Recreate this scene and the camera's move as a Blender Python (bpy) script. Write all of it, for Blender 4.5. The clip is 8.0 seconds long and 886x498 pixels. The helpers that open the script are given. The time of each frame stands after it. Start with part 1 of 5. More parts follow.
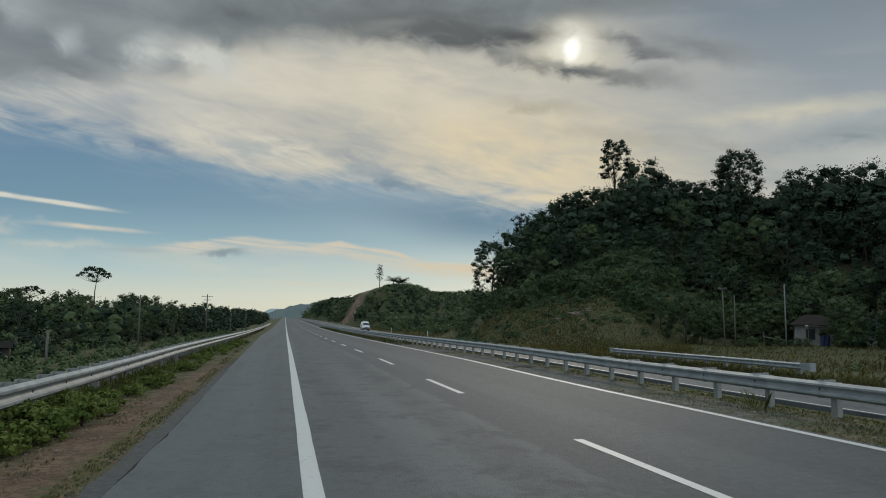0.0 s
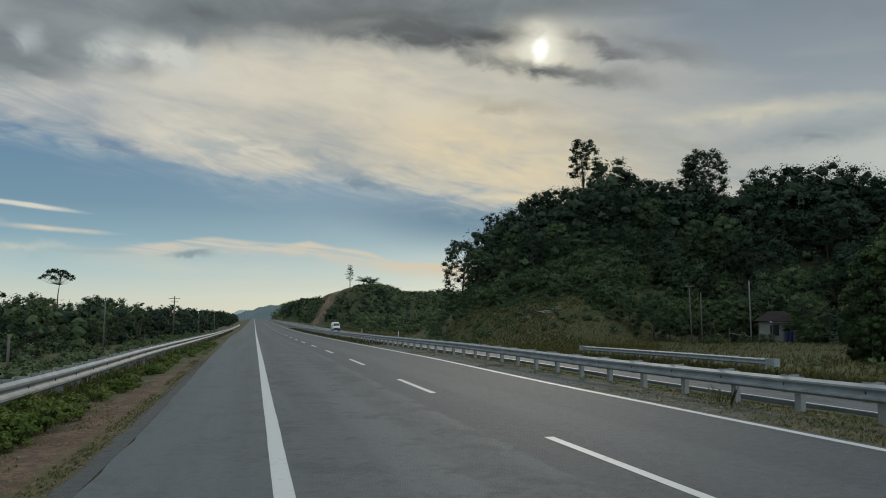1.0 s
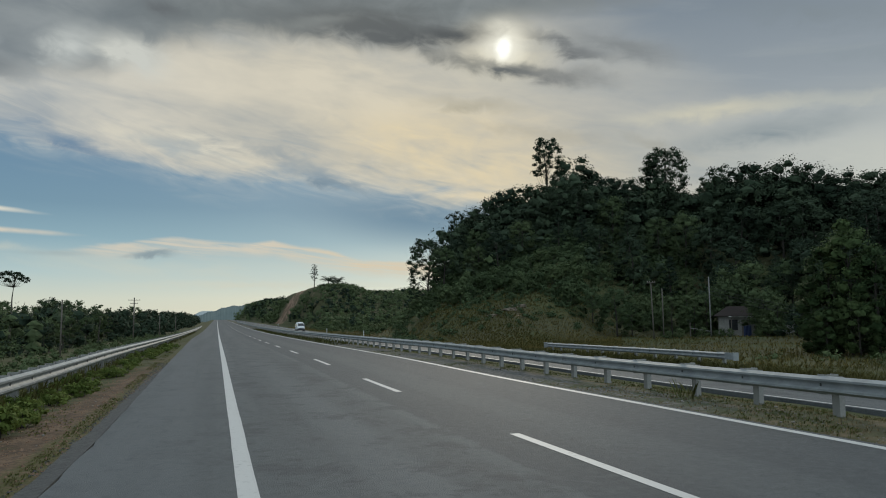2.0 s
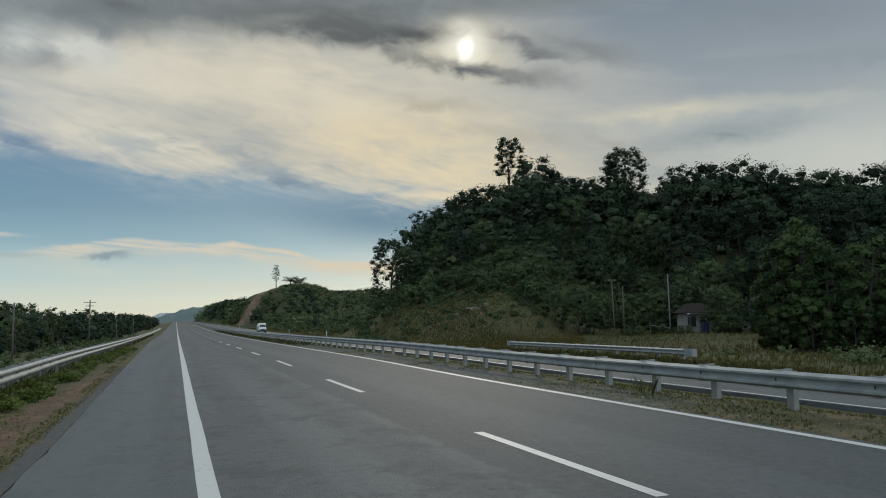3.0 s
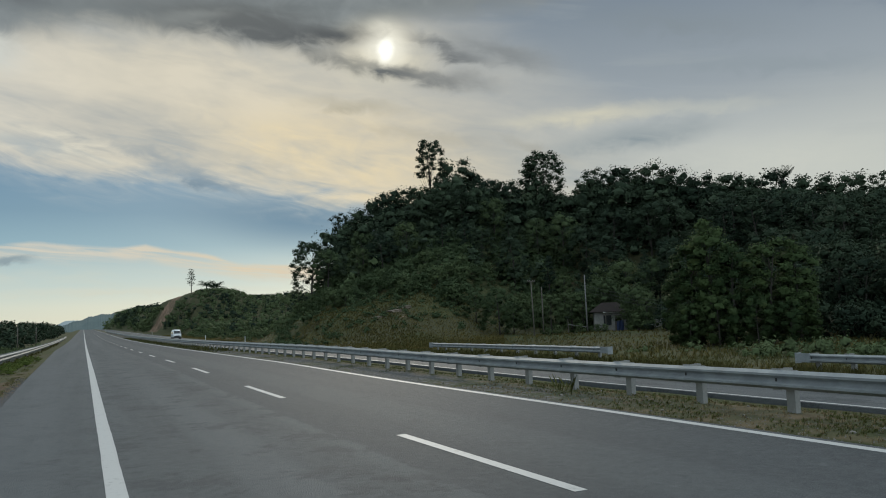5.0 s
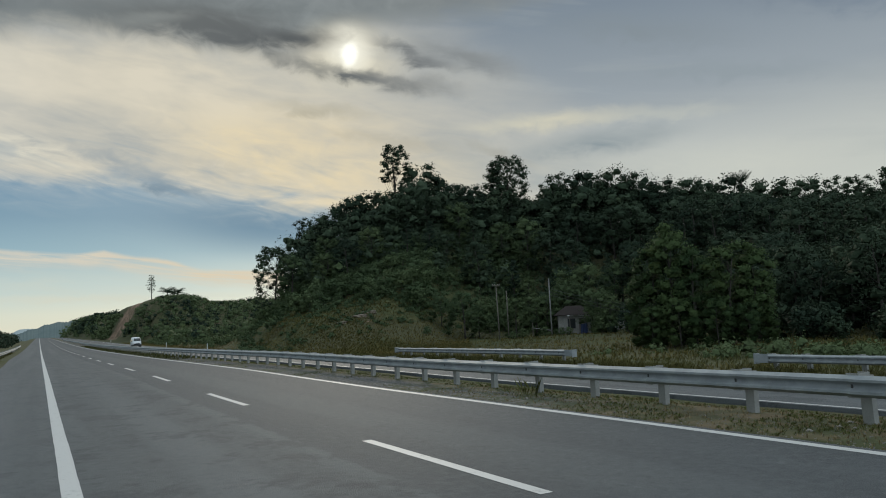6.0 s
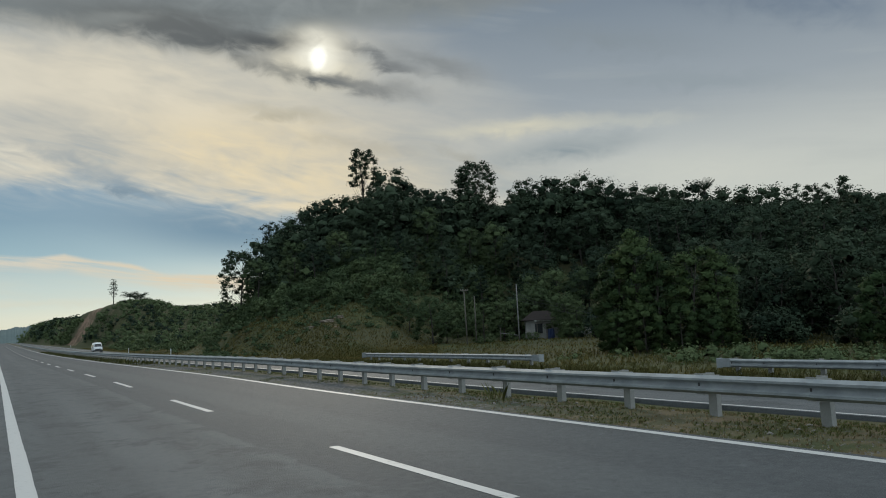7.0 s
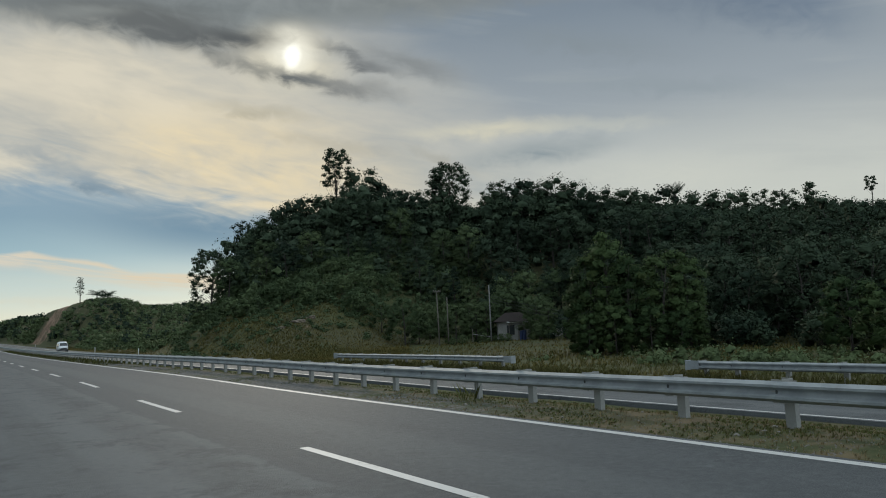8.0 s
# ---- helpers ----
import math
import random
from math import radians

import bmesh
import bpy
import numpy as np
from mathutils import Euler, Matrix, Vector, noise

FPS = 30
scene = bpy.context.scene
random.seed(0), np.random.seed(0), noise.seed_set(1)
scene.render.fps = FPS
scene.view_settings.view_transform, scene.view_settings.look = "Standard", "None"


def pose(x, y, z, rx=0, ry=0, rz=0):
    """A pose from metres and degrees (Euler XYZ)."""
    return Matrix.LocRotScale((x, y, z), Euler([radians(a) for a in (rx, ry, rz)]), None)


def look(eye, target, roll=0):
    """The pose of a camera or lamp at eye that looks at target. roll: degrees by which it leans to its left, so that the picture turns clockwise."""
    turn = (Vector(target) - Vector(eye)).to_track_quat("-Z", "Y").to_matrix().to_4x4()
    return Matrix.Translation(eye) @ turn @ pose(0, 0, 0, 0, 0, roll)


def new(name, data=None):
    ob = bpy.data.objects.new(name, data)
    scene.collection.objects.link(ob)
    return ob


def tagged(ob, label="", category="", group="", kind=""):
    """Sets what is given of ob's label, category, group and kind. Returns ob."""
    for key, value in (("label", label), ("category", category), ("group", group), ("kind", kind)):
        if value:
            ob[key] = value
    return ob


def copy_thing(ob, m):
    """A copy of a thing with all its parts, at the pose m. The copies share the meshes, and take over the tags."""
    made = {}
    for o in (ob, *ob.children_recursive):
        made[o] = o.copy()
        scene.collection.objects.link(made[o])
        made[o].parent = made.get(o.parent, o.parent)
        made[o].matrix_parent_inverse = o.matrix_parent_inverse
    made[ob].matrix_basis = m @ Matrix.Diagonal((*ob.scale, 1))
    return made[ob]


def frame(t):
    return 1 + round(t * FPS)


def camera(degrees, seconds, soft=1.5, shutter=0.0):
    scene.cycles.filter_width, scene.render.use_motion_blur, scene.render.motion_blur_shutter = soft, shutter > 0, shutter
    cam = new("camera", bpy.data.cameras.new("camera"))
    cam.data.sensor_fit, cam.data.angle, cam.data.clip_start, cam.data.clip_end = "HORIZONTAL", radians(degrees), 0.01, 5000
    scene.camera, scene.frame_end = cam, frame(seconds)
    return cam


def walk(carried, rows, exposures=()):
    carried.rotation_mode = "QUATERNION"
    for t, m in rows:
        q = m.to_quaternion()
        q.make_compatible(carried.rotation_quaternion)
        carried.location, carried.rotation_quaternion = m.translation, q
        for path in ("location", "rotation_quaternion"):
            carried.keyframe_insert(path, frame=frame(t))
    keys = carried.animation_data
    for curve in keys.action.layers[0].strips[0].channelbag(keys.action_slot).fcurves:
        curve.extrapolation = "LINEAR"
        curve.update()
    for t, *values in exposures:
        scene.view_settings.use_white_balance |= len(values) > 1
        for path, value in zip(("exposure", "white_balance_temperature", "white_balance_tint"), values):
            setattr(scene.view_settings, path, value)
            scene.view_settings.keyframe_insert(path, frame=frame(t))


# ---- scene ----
EYE = 1.75
cam = camera(62.9, 8.0, soft=1.0)
ROWS = [
    (0.0, 95.961, -0.597, -12.253),
    (0.5, 95.971, -0.355, -13.316),
    (1.0, 95.947, -0.012, -14.542),
    (1.5, 95.883, 0.343, -15.887),
    (3.0, 95.725, 1.266, -20.133),
    (3.5, 95.721, 1.445, -21.664),
    (4.0, 95.709, 1.669, -23.214),
    (4.5, 95.712, 2.023, -24.751),
    (5.0, 95.708, 2.272, -26.269),
    (6.5, 96.101, 2.931, -30.265),
    (7.0, 96.214, 2.830, -31.522),
    (7.5, 96.245, 2.694, -32.676),
    (8.0, 96.191, 2.489, -33.698),
]
walk(cam, [(t, pose(0, 0, EYE, rx, ry, rz)) for t, rx, ry, rz in ROWS], [(0.0, -0.10), (2.0, -0.06), (4.0, 0.0), (6.0, 0.02), (8.0, 0.04)])

# ---------------------------------------------------------------- light
SUN_AZ, SUN_EL = 22.4, 21.2


def lin(r, g, b):
    """Linear colour from 8-bit values."""
    return tuple((c / 255 / 12.92) if c / 255 <= 0.04045 else ((c / 255 + 0.055) / 1.055) ** 2.4 for c in (r, g, b)) + (1.0,)


class Ex:
    """A number in a node tree, with arithmetic."""

    def __init__(self, tree, socket):
        self.tree, self.socket = tree, socket

    def op(self, kind, *others, clamp=False):
        node = self.tree.nodes.new("ShaderNodeMath")
        node.operation, node.use_clamp = kind, clamp
        for i, v in enumerate((self, *others)):
            if isinstance(v, Ex):
                self.tree.links.new(v.socket, node.inputs[i])
            else:
                node.inputs[i].default_value = v
        return Ex(self.tree, node.outputs[0])

    def __add__(self, o):
        return self.op("ADD", o)

    def __sub__(self, o):
        return self.op("SUBTRACT", o)

    def __mul__(self, o):
        return self.op("MULTIPLY", o)

    def ramp(self, a, b):
        """0 at a, 1 at b, smooth between."""
        node = self.tree.nodes.new("ShaderNodeMapRange")
        node.interpolation_type = "SMOOTHSTEP"
        self.tree.links.new(self.socket, node.inputs[0])
        lo, hi, flip = (a, b, False) if a < b else (b, a, True)
        node.inputs[1].default_value, node.inputs[2].default_value = lo, hi
        node.inputs[3].default_value, node.inputs[4].default_value = (1.0, 0.0) if flip else (0.0, 1.0)
        return Ex(self.tree, node.outputs[0])


def combine(tree, x, y, z):
    node = tree.nodes.new("ShaderNodeCombineXYZ")
    for i, v in enumerate((x, y, z)):
        if isinstance(v, Ex):
            tree.links.new(v.socket, node.inputs[i])
        else:
            node.inputs[i].default_value = v
    return node.outputs[0]


def noise_of(tree, vector, scale, detail=4.0, rough=0.55, distort=0.0):
    node = tree.nodes.new("ShaderNodeTexNoise")
    node.inputs["Scale"].default_value, node.inputs["Detail"].default_value = scale, detail
    node.inputs["Roughness"].default_value, node.inputs["Distortion"].default_value = rough, distort
    if vector is not None:
        tree.links.new(vector, node.inputs["Vector"])
    return Ex(tree, node.outputs["Fac"])


def mix_colour(tree, fac, a, b, blend="MIX"):
    node = tree.nodes.new("ShaderNodeMix")
    node.data_type, node.blend_type = "RGBA", blend
    for socket, v in ((node.inputs["Factor"], fac), (node.inputs[6], a), (node.inputs[7], b)):
        if isinstance(v, Ex):
            tree.links.new(v.socket, socket)
        elif isinstance(v, (tuple, list, float, int)):
            socket.default_value = v
        else:
            tree.links.new(v, socket)
    return node.outputs[2]


def ramp_colour(tree, fac, stops):
    node = tree.nodes.new("ShaderNodeValToRGB")
    ramp = node.color_ramp
    while len(ramp.elements) < len(stops):
        ramp.elements.new(0.5)
    for el, (p, c) in zip(ramp.elements, stops):
        el.position, el.color = p, c
    tree.links.new(fac.socket, node.inputs[0])
    return node.outputs[0]


def build_sky():
    """Evening sky: blue low down, a cream cloud sheet above it, grey cloud on top and to the right, the sun through a gap."""
    world = bpy.data.worlds.new("evening_sky")
    scene.world = world
    world.use_nodes = True
    tree = world.node_tree
    tree.nodes.clear()
    coords = tree.nodes.new("ShaderNodeTexCoord")
    sep = tree.nodes.new("ShaderNodeSeparateXYZ")
    tree.links.new(coords.outputs["Generated"], sep.inputs[0])
    dx, dy, dz = (Ex(tree, sep.outputs[i]) for i in range(3))
    az = dx.op("ARCTAN2", dy) * 57.2958
    el = dz.op("ARCSINE") * 57.2958

    # noise at four sizes, drawn out along the cloud streets
    big = noise_of(tree, combine(tree, az * 0.05, el * 0.13, 1.7), 1.0, 5.0, 0.55) - 0.5
    fine = noise_of(tree, combine(tree, az * 0.11 + el * 0.03, el * 0.34 + az * 0.035, 4.2), 1.0, 5.0, 0.5, 0.9) - 0.5
    wisp = noise_of(tree, combine(tree, az * 0.22 + el * 0.15, el * 0.8 + az * 0.10, 9.3), 1.0, 5.0, 0.5, 1.8) - 0.5
    puff = noise_of(tree, combine(tree, az * 0.42, el * 0.62, 2.9), 1.0, 6.0, 0.55, 0.6) - 0.5
    waz = az + big * 3.0 + fine * 2.4 + puff * 2.6
    wel = el + big * 1.0 + fine * 1.0 + puff * 1.3

    def level(rows):
        """An elevation that changes with the azimuth, through the rows given."""
        stops = [((a + 40) / 120, (e / 40,) * 3 + (1,)) for a, e in rows]
        node_out = ramp_colour(tree, (az + 40.0).op("MULTIPLY", 1 / 120.0, clamp=True), stops)
        s = tree.nodes.new("ShaderNodeSeparateColor")
        tree.links.new(node_out, s.inputs[0])
        return Ex(tree, s.outputs[0]) * 40.0

    def blob(a, e, ra, re, turn=0.0, still=False):
        """A soft elliptic patch of cloud."""
        m = tree.nodes.new("ShaderNodeMapping")
        m.vector_type = "TEXTURE"
        m.inputs["Location"].default_value = (a, e, 0)
        m.inputs["Rotation"].default_value = (0, 0, radians(turn))
        m.inputs["Scale"].default_value = (ra, re, 1)
        if re < 0.32:
            ca, ce = az + big * 3.0, el + big * 0.7 + fine * 0.25
        else:
            ca, ce = (az, el) if still else (waz, wel)
        tree.links.new(combine(tree, ca, ce, 0.0), m.inputs["Vector"])
        g = tree.nodes.new("ShaderNodeTexGradient")
        g.gradient_type = "SPHERICAL"
        tree.links.new(m.outputs[0], g.inputs[0])
        out = Ex(tree, g.outputs["Fac"]).ramp(0.0, 1.0)
        return out if still else out * (puff * 1.2 + wisp * 0.9 + 0.9)

    def lay(colour, amount, rgb):
        return mix_colour(tree, amount.op("MULTIPLY", 1.0, clamp=True), colour, lin(*rgb) if isinstance(rgb, tuple) else rgb)

    sky_node = tree.nodes.new("ShaderNodeTexSky")
    sky_node.sky_type, sky_node.sun_disc = "NISHITA", False
    sky_node.sun_elevation, sky_node.sun_rotation = radians(SUN_EL), radians(SUN_AZ)
    clear = ramp_colour(tree, el.op("MULTIPLY", 1 / 40.0, clamp=True), [
        (0.0, lin(212, 212, 196)), (0.05, lin(204, 210, 200)), (0.10, lin(174, 196, 201)), (0.16, lin(132, 166, 183)), (0.22, lin(109, 144, 167)),
        (0.30, lin(102, 136, 163)), (0.36, lin(96, 128, 159)), (0.6, lin(92, 124, 158)), (1.0, lin(88, 116, 150))])
    nishita = mix_colour(tree, 1.0, sky_node.outputs[0], (0.10, 0.10, 0.10, 1), "MULTIPLY")
    colour = mix_colour(tree, 0.08, clear, nishita)
    colour = lay(colour, blob(16, 8.4, 13, 3.4, -4, True) * 0.8, (102, 133, 157))
    colour = lay(colour, (fine * 2.0 - 0.1) * el.ramp(4, 9) * 0.5, (128, 156, 176))
    # low peach streaks and thin white ones
    band = el + fine * 0.55 + wisp * 0.35
    top = level(((-40, 4.6), (-14, 5.2), (-9.4, 5.85), (-7, 6.15), (-3.4, 6.6), (-0.4, 6.42), (2.2, 6.35), (4, 6.6), (5.7, 6.15), (8.4, 5.85), (10, 5.35), (10.8, 5.1), (14.3, 4.95), (20, 4.4), (80, 4.0)))
    bottom = level(((-40, 4.5), (-9.7, 5.1), (-4.6, 5.45), (0.5, 5.45), (4, 5.5), (6.7, 4.9), (10.2, 4.35), (13.8, 3.75), (20, 3.3), (80, 2.6)))
    strand = noise_of(tree, combine(tree, az * 0.10, el * 1.5 + az * 0.17, 3.3), 1.0, 5.0, 0.6, 0.5)
    low = (top - band).ramp(0.0, 0.35) * (band - bottom).ramp(-0.7, 0.5) * (strand.ramp(0.30, 0.52) * 0.75 + 0.25)
    peach = mix_colour(tree, az.ramp(0, 11), lin(216, 206, 190), lin(222, 205, 180))
    colour = lay(colour, (band.op("SUBTRACT", 4.3).op("ABSOLUTE").ramp(1.6, 0.0)) * (fine * 1.6 + 0.25), (206, 208, 196))
    colour = lay(colour, low * az.ramp(-13, -5) * (fine * 0.9 + wisp * 0.6 + 0.95), peach)
    for a, e, ra, re, turn, amt, c in ((-16.0, 8.15, 5.2, 0.26, -4, 1.6, (216, 214, 204)), (-20.5, 8.5, 4.0, 0.3, -4, 1.7, (216, 214, 204)), (-14.0, 6.6, 5.5, 0.28, -2, 1.1, (210, 204, 192)), (-20, 6.4, 3.0, 0.8, 0, 0.8, (210, 206, 196)),
                                       (-15.5, 5.4, 5.0, 0.5, 0, 0.6, (206, 206, 194)), (-4.9, 5.15, 2.0, 0.42, 0, 1.2, (146, 161, 168)), (-11, 5.2, 3.4, 0.3, 0, 0.7, (166, 178, 180)), (3, 3.0, 14, 0.5, 0, 0.6, (214, 212, 196))):
        colour = lay(colour, blob(a, e, ra, re, turn) * amt, c)
    # the cream sheet with its torn, slanting lower edge
    lower = level(((-40, 14.4), (-20, 13.5), (-16.5, 13.6), (-12.8, 13.1), (-9.3, 12.6), (-4.8, 11.7), (-2.7, 11.2), (2.1, 11.0), (5.6, 11.5), (8.3, 11.0), (12.9, 10.25), (17.4, 9.75), (20, 9.3), (30, 6.5), (45, 3.0), (80, 0.0)))
    torn = el - lower + fine * 3.4 + wisp * 0.7 + puff * 0.35 + big * 1.0
    sheet = torn.ramp(-0.5, 1.3)
    veil = (torn + 1.6).ramp(-0.6, 1.6) * (wisp * 2.0 + 0.45).op("MULTIPLY", 1.0, clamp=True) * 0.5
    thick = (fine * 1.2 + wisp * 0.25 + big * 2.1 + 0.56).op("MULTIPLY", 1.0, clamp=True)
    cream = mix_colour(tree, thick, lin(175, 174, 168), lin(218, 209, 192))
    cream = lay(cream, az.ramp(6, -16) * 0.65, mix_colour(tree, thick, lin(166, 173, 180), lin(211, 209, 204)))
    cream = lay(cream, blob(20, 13.0, 17, 6.0, -8) * (fine * 1.2 + 0.95), (230, 212, 178))
    cream = lay(cream, blob(-2, 13.4, 9, 1.6, -9) * (wisp * 3.0 + 0.5), (226, 218, 200))
    colour = lay(colour, veil, (190, 196, 196))
    colour = lay(colour, sheet * (thick * 0.35 + 0.72), cream)
    # combed filaments and blue-grey troughs along the torn edge
    combed = noise_of(tree, combine(tree, az * 0.085 - el * 0.05, az * 0.13 + el * 0.46, 7.7), 1.0, 4.0, 0.5, 2.2) - 0.5
    edge = torn.ramp(-1.4, 0.4) * torn.ramp(5.5, 1.2) * az.ramp(30, 16)
    colour = lay(colour, combed.ramp(0.02, 0.25) * edge * 0.5, (156, 168, 176))
    colour = lay(colour, combed.op("ABSOLUTE").ramp(0.06, 0.0) * edge * (wisp * 2.0 + 0.5) * 0.2, (228, 219, 202))
    # pale grey cloud over the whole right-hand sky
    side = ramp_colour(tree, el.op("MULTIPLY", 1 / 40.0, clamp=True), [(0.0, lin(186, 188, 182)), (0.22, lin(197, 199, 193)), (0.31, lin(187, 190, 188)), (0.42, lin(154, 162, 170)), (0.6, lin(123, 135, 149)), (1.0, lin(112, 124, 139))])
    drift = noise_of(tree, combine(tree, az * 0.045 + el * 0.05, el * 0.42 + az * 0.06, 6.1), 1.0, 5.0, 0.55, 0.8) - 0.5
    side = lay(side, (big * 1.8 + drift * 1.2 + 0.1) * 0.5, (142, 150, 158))
    side = lay(side, (drift * -1.6 + big * 0.8 - 0.1) * 0.5, (198, 199, 192))
    colour = lay(colour, (az + fine * 8.0 + (el - 14.0) * 1.3).ramp(27, 47), side)
    # darker cloud along the top
    roof = level(((-40, 14.0), (-20, 15.4), (-14.5, 16.8), (-8, 18.2), (-4, 20.4), (0, 21.3), (8, 21.8), (16, 21.6), (21, 22.4), (26, 23.2), (40, 24.5), (80, 26)))
    above = wel + fine * 1.0 + puff * 0.5 - roof
    grey = mix_colour(tree, (fine * 1.5 + puff * 0.9 + 0.45).op("MULTIPLY", 1.0, clamp=True), lin(112, 118, 121), lin(142, 147, 149))
    grey = lay(grey, az.ramp(0, -14) * 0.55, mix_colour(tree, (fine * 2.0 + 0.5).op("MULTIPLY", 1.0, clamp=True), lin(122, 132, 142), lin(158, 164, 168)))
    colour = lay(colour, above.ramp(-0.9, 1.6), grey)
    # the glow of the sun through thin cloud
    colour = lay(colour, blob(SUN_AZ, SUN_EL - 0.2, 6.0, 3.6, 0, True) * (fine * 1.6 + puff * 1.4 + 0.85), (218, 210, 190))
    colour = lay(colour, blob(SUN_AZ, SUN_EL + 0.2, 2.9, 2.6, -20, True) * (puff * 2.2 + 1.0), (245, 240, 226))
    # lighter and darker patches
    for a, e, ra, re, turn, amt, c in (
            (-6.0, 19.6, 4.2, 1.9, -14, 1.3, (206, 206, 200)), (-10.3, 19.6, 3.0, 1.9, 30, 1.1, (196, 199, 197)), (-16.3, 19.3, 1.6, 1.6, 60, 0.8, (178, 184, 188)), (-19.5, 21.0, 3.0, 2.4, 0, 0.7, (168, 174, 178)),
            (-16.2, 17.6, 4.2, 1.1, -6, 1.0, (124, 130, 135)), (-4.5, 22.8, 2.2, 0.9, -10, 0.9, (104, 108, 112)),
            (11.0, 22.9, 13.0, 2.3, -3, 1.2, (106, 109, 110)), (17.6, 22.2, 5.6, 1.35, 3, 1.2, (93, 96, 98)), (13.0, 22.6, 5.0, 1.3, -4, 0.7, (100, 103, 105)), (7.5, 23.1, 4.0, 0.7, 8, 0.7, (142, 145, 144)),
            (27.6, 20.9, 5.0, 0.9, -20, 1.0, (112, 115, 118)), (32.0, 20.6, 7.0, 1.6, -16, 0.7, (122, 126, 129)),
            (20, 17.0, 6, 0.8, -6, 0.6, (172, 166, 150)), (25, 14.5, 7.0, 0.8, -14, 0.5, (176, 170, 156)),
            (4.6, 12.9, 4.2, 0.7, -20, 0.7, (148, 158, 166)), (8.6, 11.2, 5.0, 0.6, -14, 0.8, (124, 144, 160)), (-3.6, 13.3, 4.0, 0.7, -12, 0.8, (170, 178, 182)), (-10, 12.8, 4.0, 0.8, -12, 1.0, (112, 138, 164)),
            (38.0, 15.3, 10.0, 1.1, 1, 0.9, (206, 201, 184)), (47, 15.0, 8, 0.9, -3, 0.5, (196, 196, 186)), (41.5, 13.2, 9.0, 1.5, 3, 0.85, (142, 152, 158)), (52, 10.6, 12, 2.2, -3, 0.8, (200, 201, 194)), (60, 22.0, 9, 3.0, -25, 0.9, (112, 126, 144)), (46, 21.0, 10, 1.6, -14, 0.5, (132, 141, 148)), (52, 17.2, 12, 1.0, -10, 0.45, (140, 150, 157)), (33.5, 13.0, 4.5, 0.8, -20, 0.7, (168, 166, 158)), (55, 24, 12, 4, -20, 0.5, (104, 117, 134))):
        colour = lay(colour, blob(a, e, ra, re, turn) * amt, c)
    colour = mix_colour(tree, (blob(SUN_AZ + 0.02, SUN_EL + 0.0, 0.95, 1.2, -12, True) * (puff * 2.6 + wisp * 1.6 + 1.0)).op("MINIMUM", 1.0), colour, (1.4, 1.38, 1.28, 1))
    # a dark bar of cloud that cuts off the sun's lower edge
    for a, e, ra, re, turn, amt, c in ((22.8, 19.55, 6.0, 0.95, -8, 1.05, (106, 109, 110)), (18.6, 20.6, 4.0, 0.9, -12, 0.75, (124, 125, 123)), (26.8, 18.8, 6.5, 1.3, -10, 0.8, (124, 126, 127))):
        colour = lay(colour, blob(a, e, ra, re, turn) * amt, c)
    # open, brighter cloud overhead and behind
    back = (dy * -1.0).ramp(-0.25, 0.6)
    colour = lay(colour, back.op("MAXIMUM", el.ramp(32, 60)), (216, 233, 248))
    colour = mix_colour(tree, 1.0, colour, (0.975, 1.0, 0.985, 1), "MULTIPLY")
    out = tree.nodes.new("ShaderNodeBackground")
    tree.links.new(colour, out.inputs[0])
    out.inputs[1].default_value = 1.0
    end = tree.nodes.new("ShaderNodeOutputWorld")
    tree.links.new(out.outputs[0], end.inputs[0])


build_sky()
sun_data = bpy.data.lights.new("sun", "SUN")
sun_data.energy, sun_data.angle, sun_data.color = 0.8, radians(10), (1.0, 0.9, 0.74)
sun = new("sun", sun_data)
a, e = radians(SUN_AZ), radians(SUN_EL)
sun.matrix_world = look((math.sin(a) * math.cos(e) * 300, math.cos(a) * math.cos(e) * 300, math.sin(e) * 300), (0, 0, 0))

# ---------------------------------------------------------------- materials


def material(name, build, rough=0.8, metal=0.0, bump=0.0, bump_scale=40.0, spec=0.5):
    """A Principled material; build(tree, position) gives the colour socket or a colour."""
    m = bpy.data.materials.new(name)
    m.use_nodes = True
    tree = m.node_tree
    bsdf = tree.nodes["Principled BSDF"]
    bsdf.inputs["Roughness"].default_value, bsdf.inputs["Metallic"].default_value = rough, metal
    bsdf.inputs["Specular IOR Level"].default_value = spec
    pos = tree.nodes.new("ShaderNodeTexCoord").outputs["Object"]
    got = build(tree, pos)
    if isinstance(got, tuple):
        bsdf.inputs["Base Color"].default_value = got
    else:
        tree.links.new(got, bsdf.inputs["Base Color"])
    if bump:
        b = tree.nodes.new("ShaderNodeBump")
        b.inputs["Strength"].default_value, b.inputs["Distance"].default_value = bump, 0.02
        tree.links.new(noise_of(tree, pos, bump_scale, 4.0).socket, b.inputs["Height"])
        tree.links.new(b.outputs[0], bsdf.inputs["Normal"])
    return m


def two_tone(a, b, scale=3.0, fine_scale=30.0, random_amount=0.0):
    """A colour between a and b by noise at two scales, and a little by object."""
    def build(tree, pos):
        f = noise_of(tree, pos, scale, 4.0) * 0.9 + noise_of(tree, pos, fine_scale, 3.0) * 0.6 - 0.27
        if random_amount:
            info = tree.nodes.new("ShaderNodeObjectInfo")
            f = f + (Ex(tree, info.outputs["Random"]) - 0.5) * random_amount
        return mix_colour(tree, f.op("MULTIPLY", 1.0, clamp=True), (*a, 1), (*b, 1))
    return build


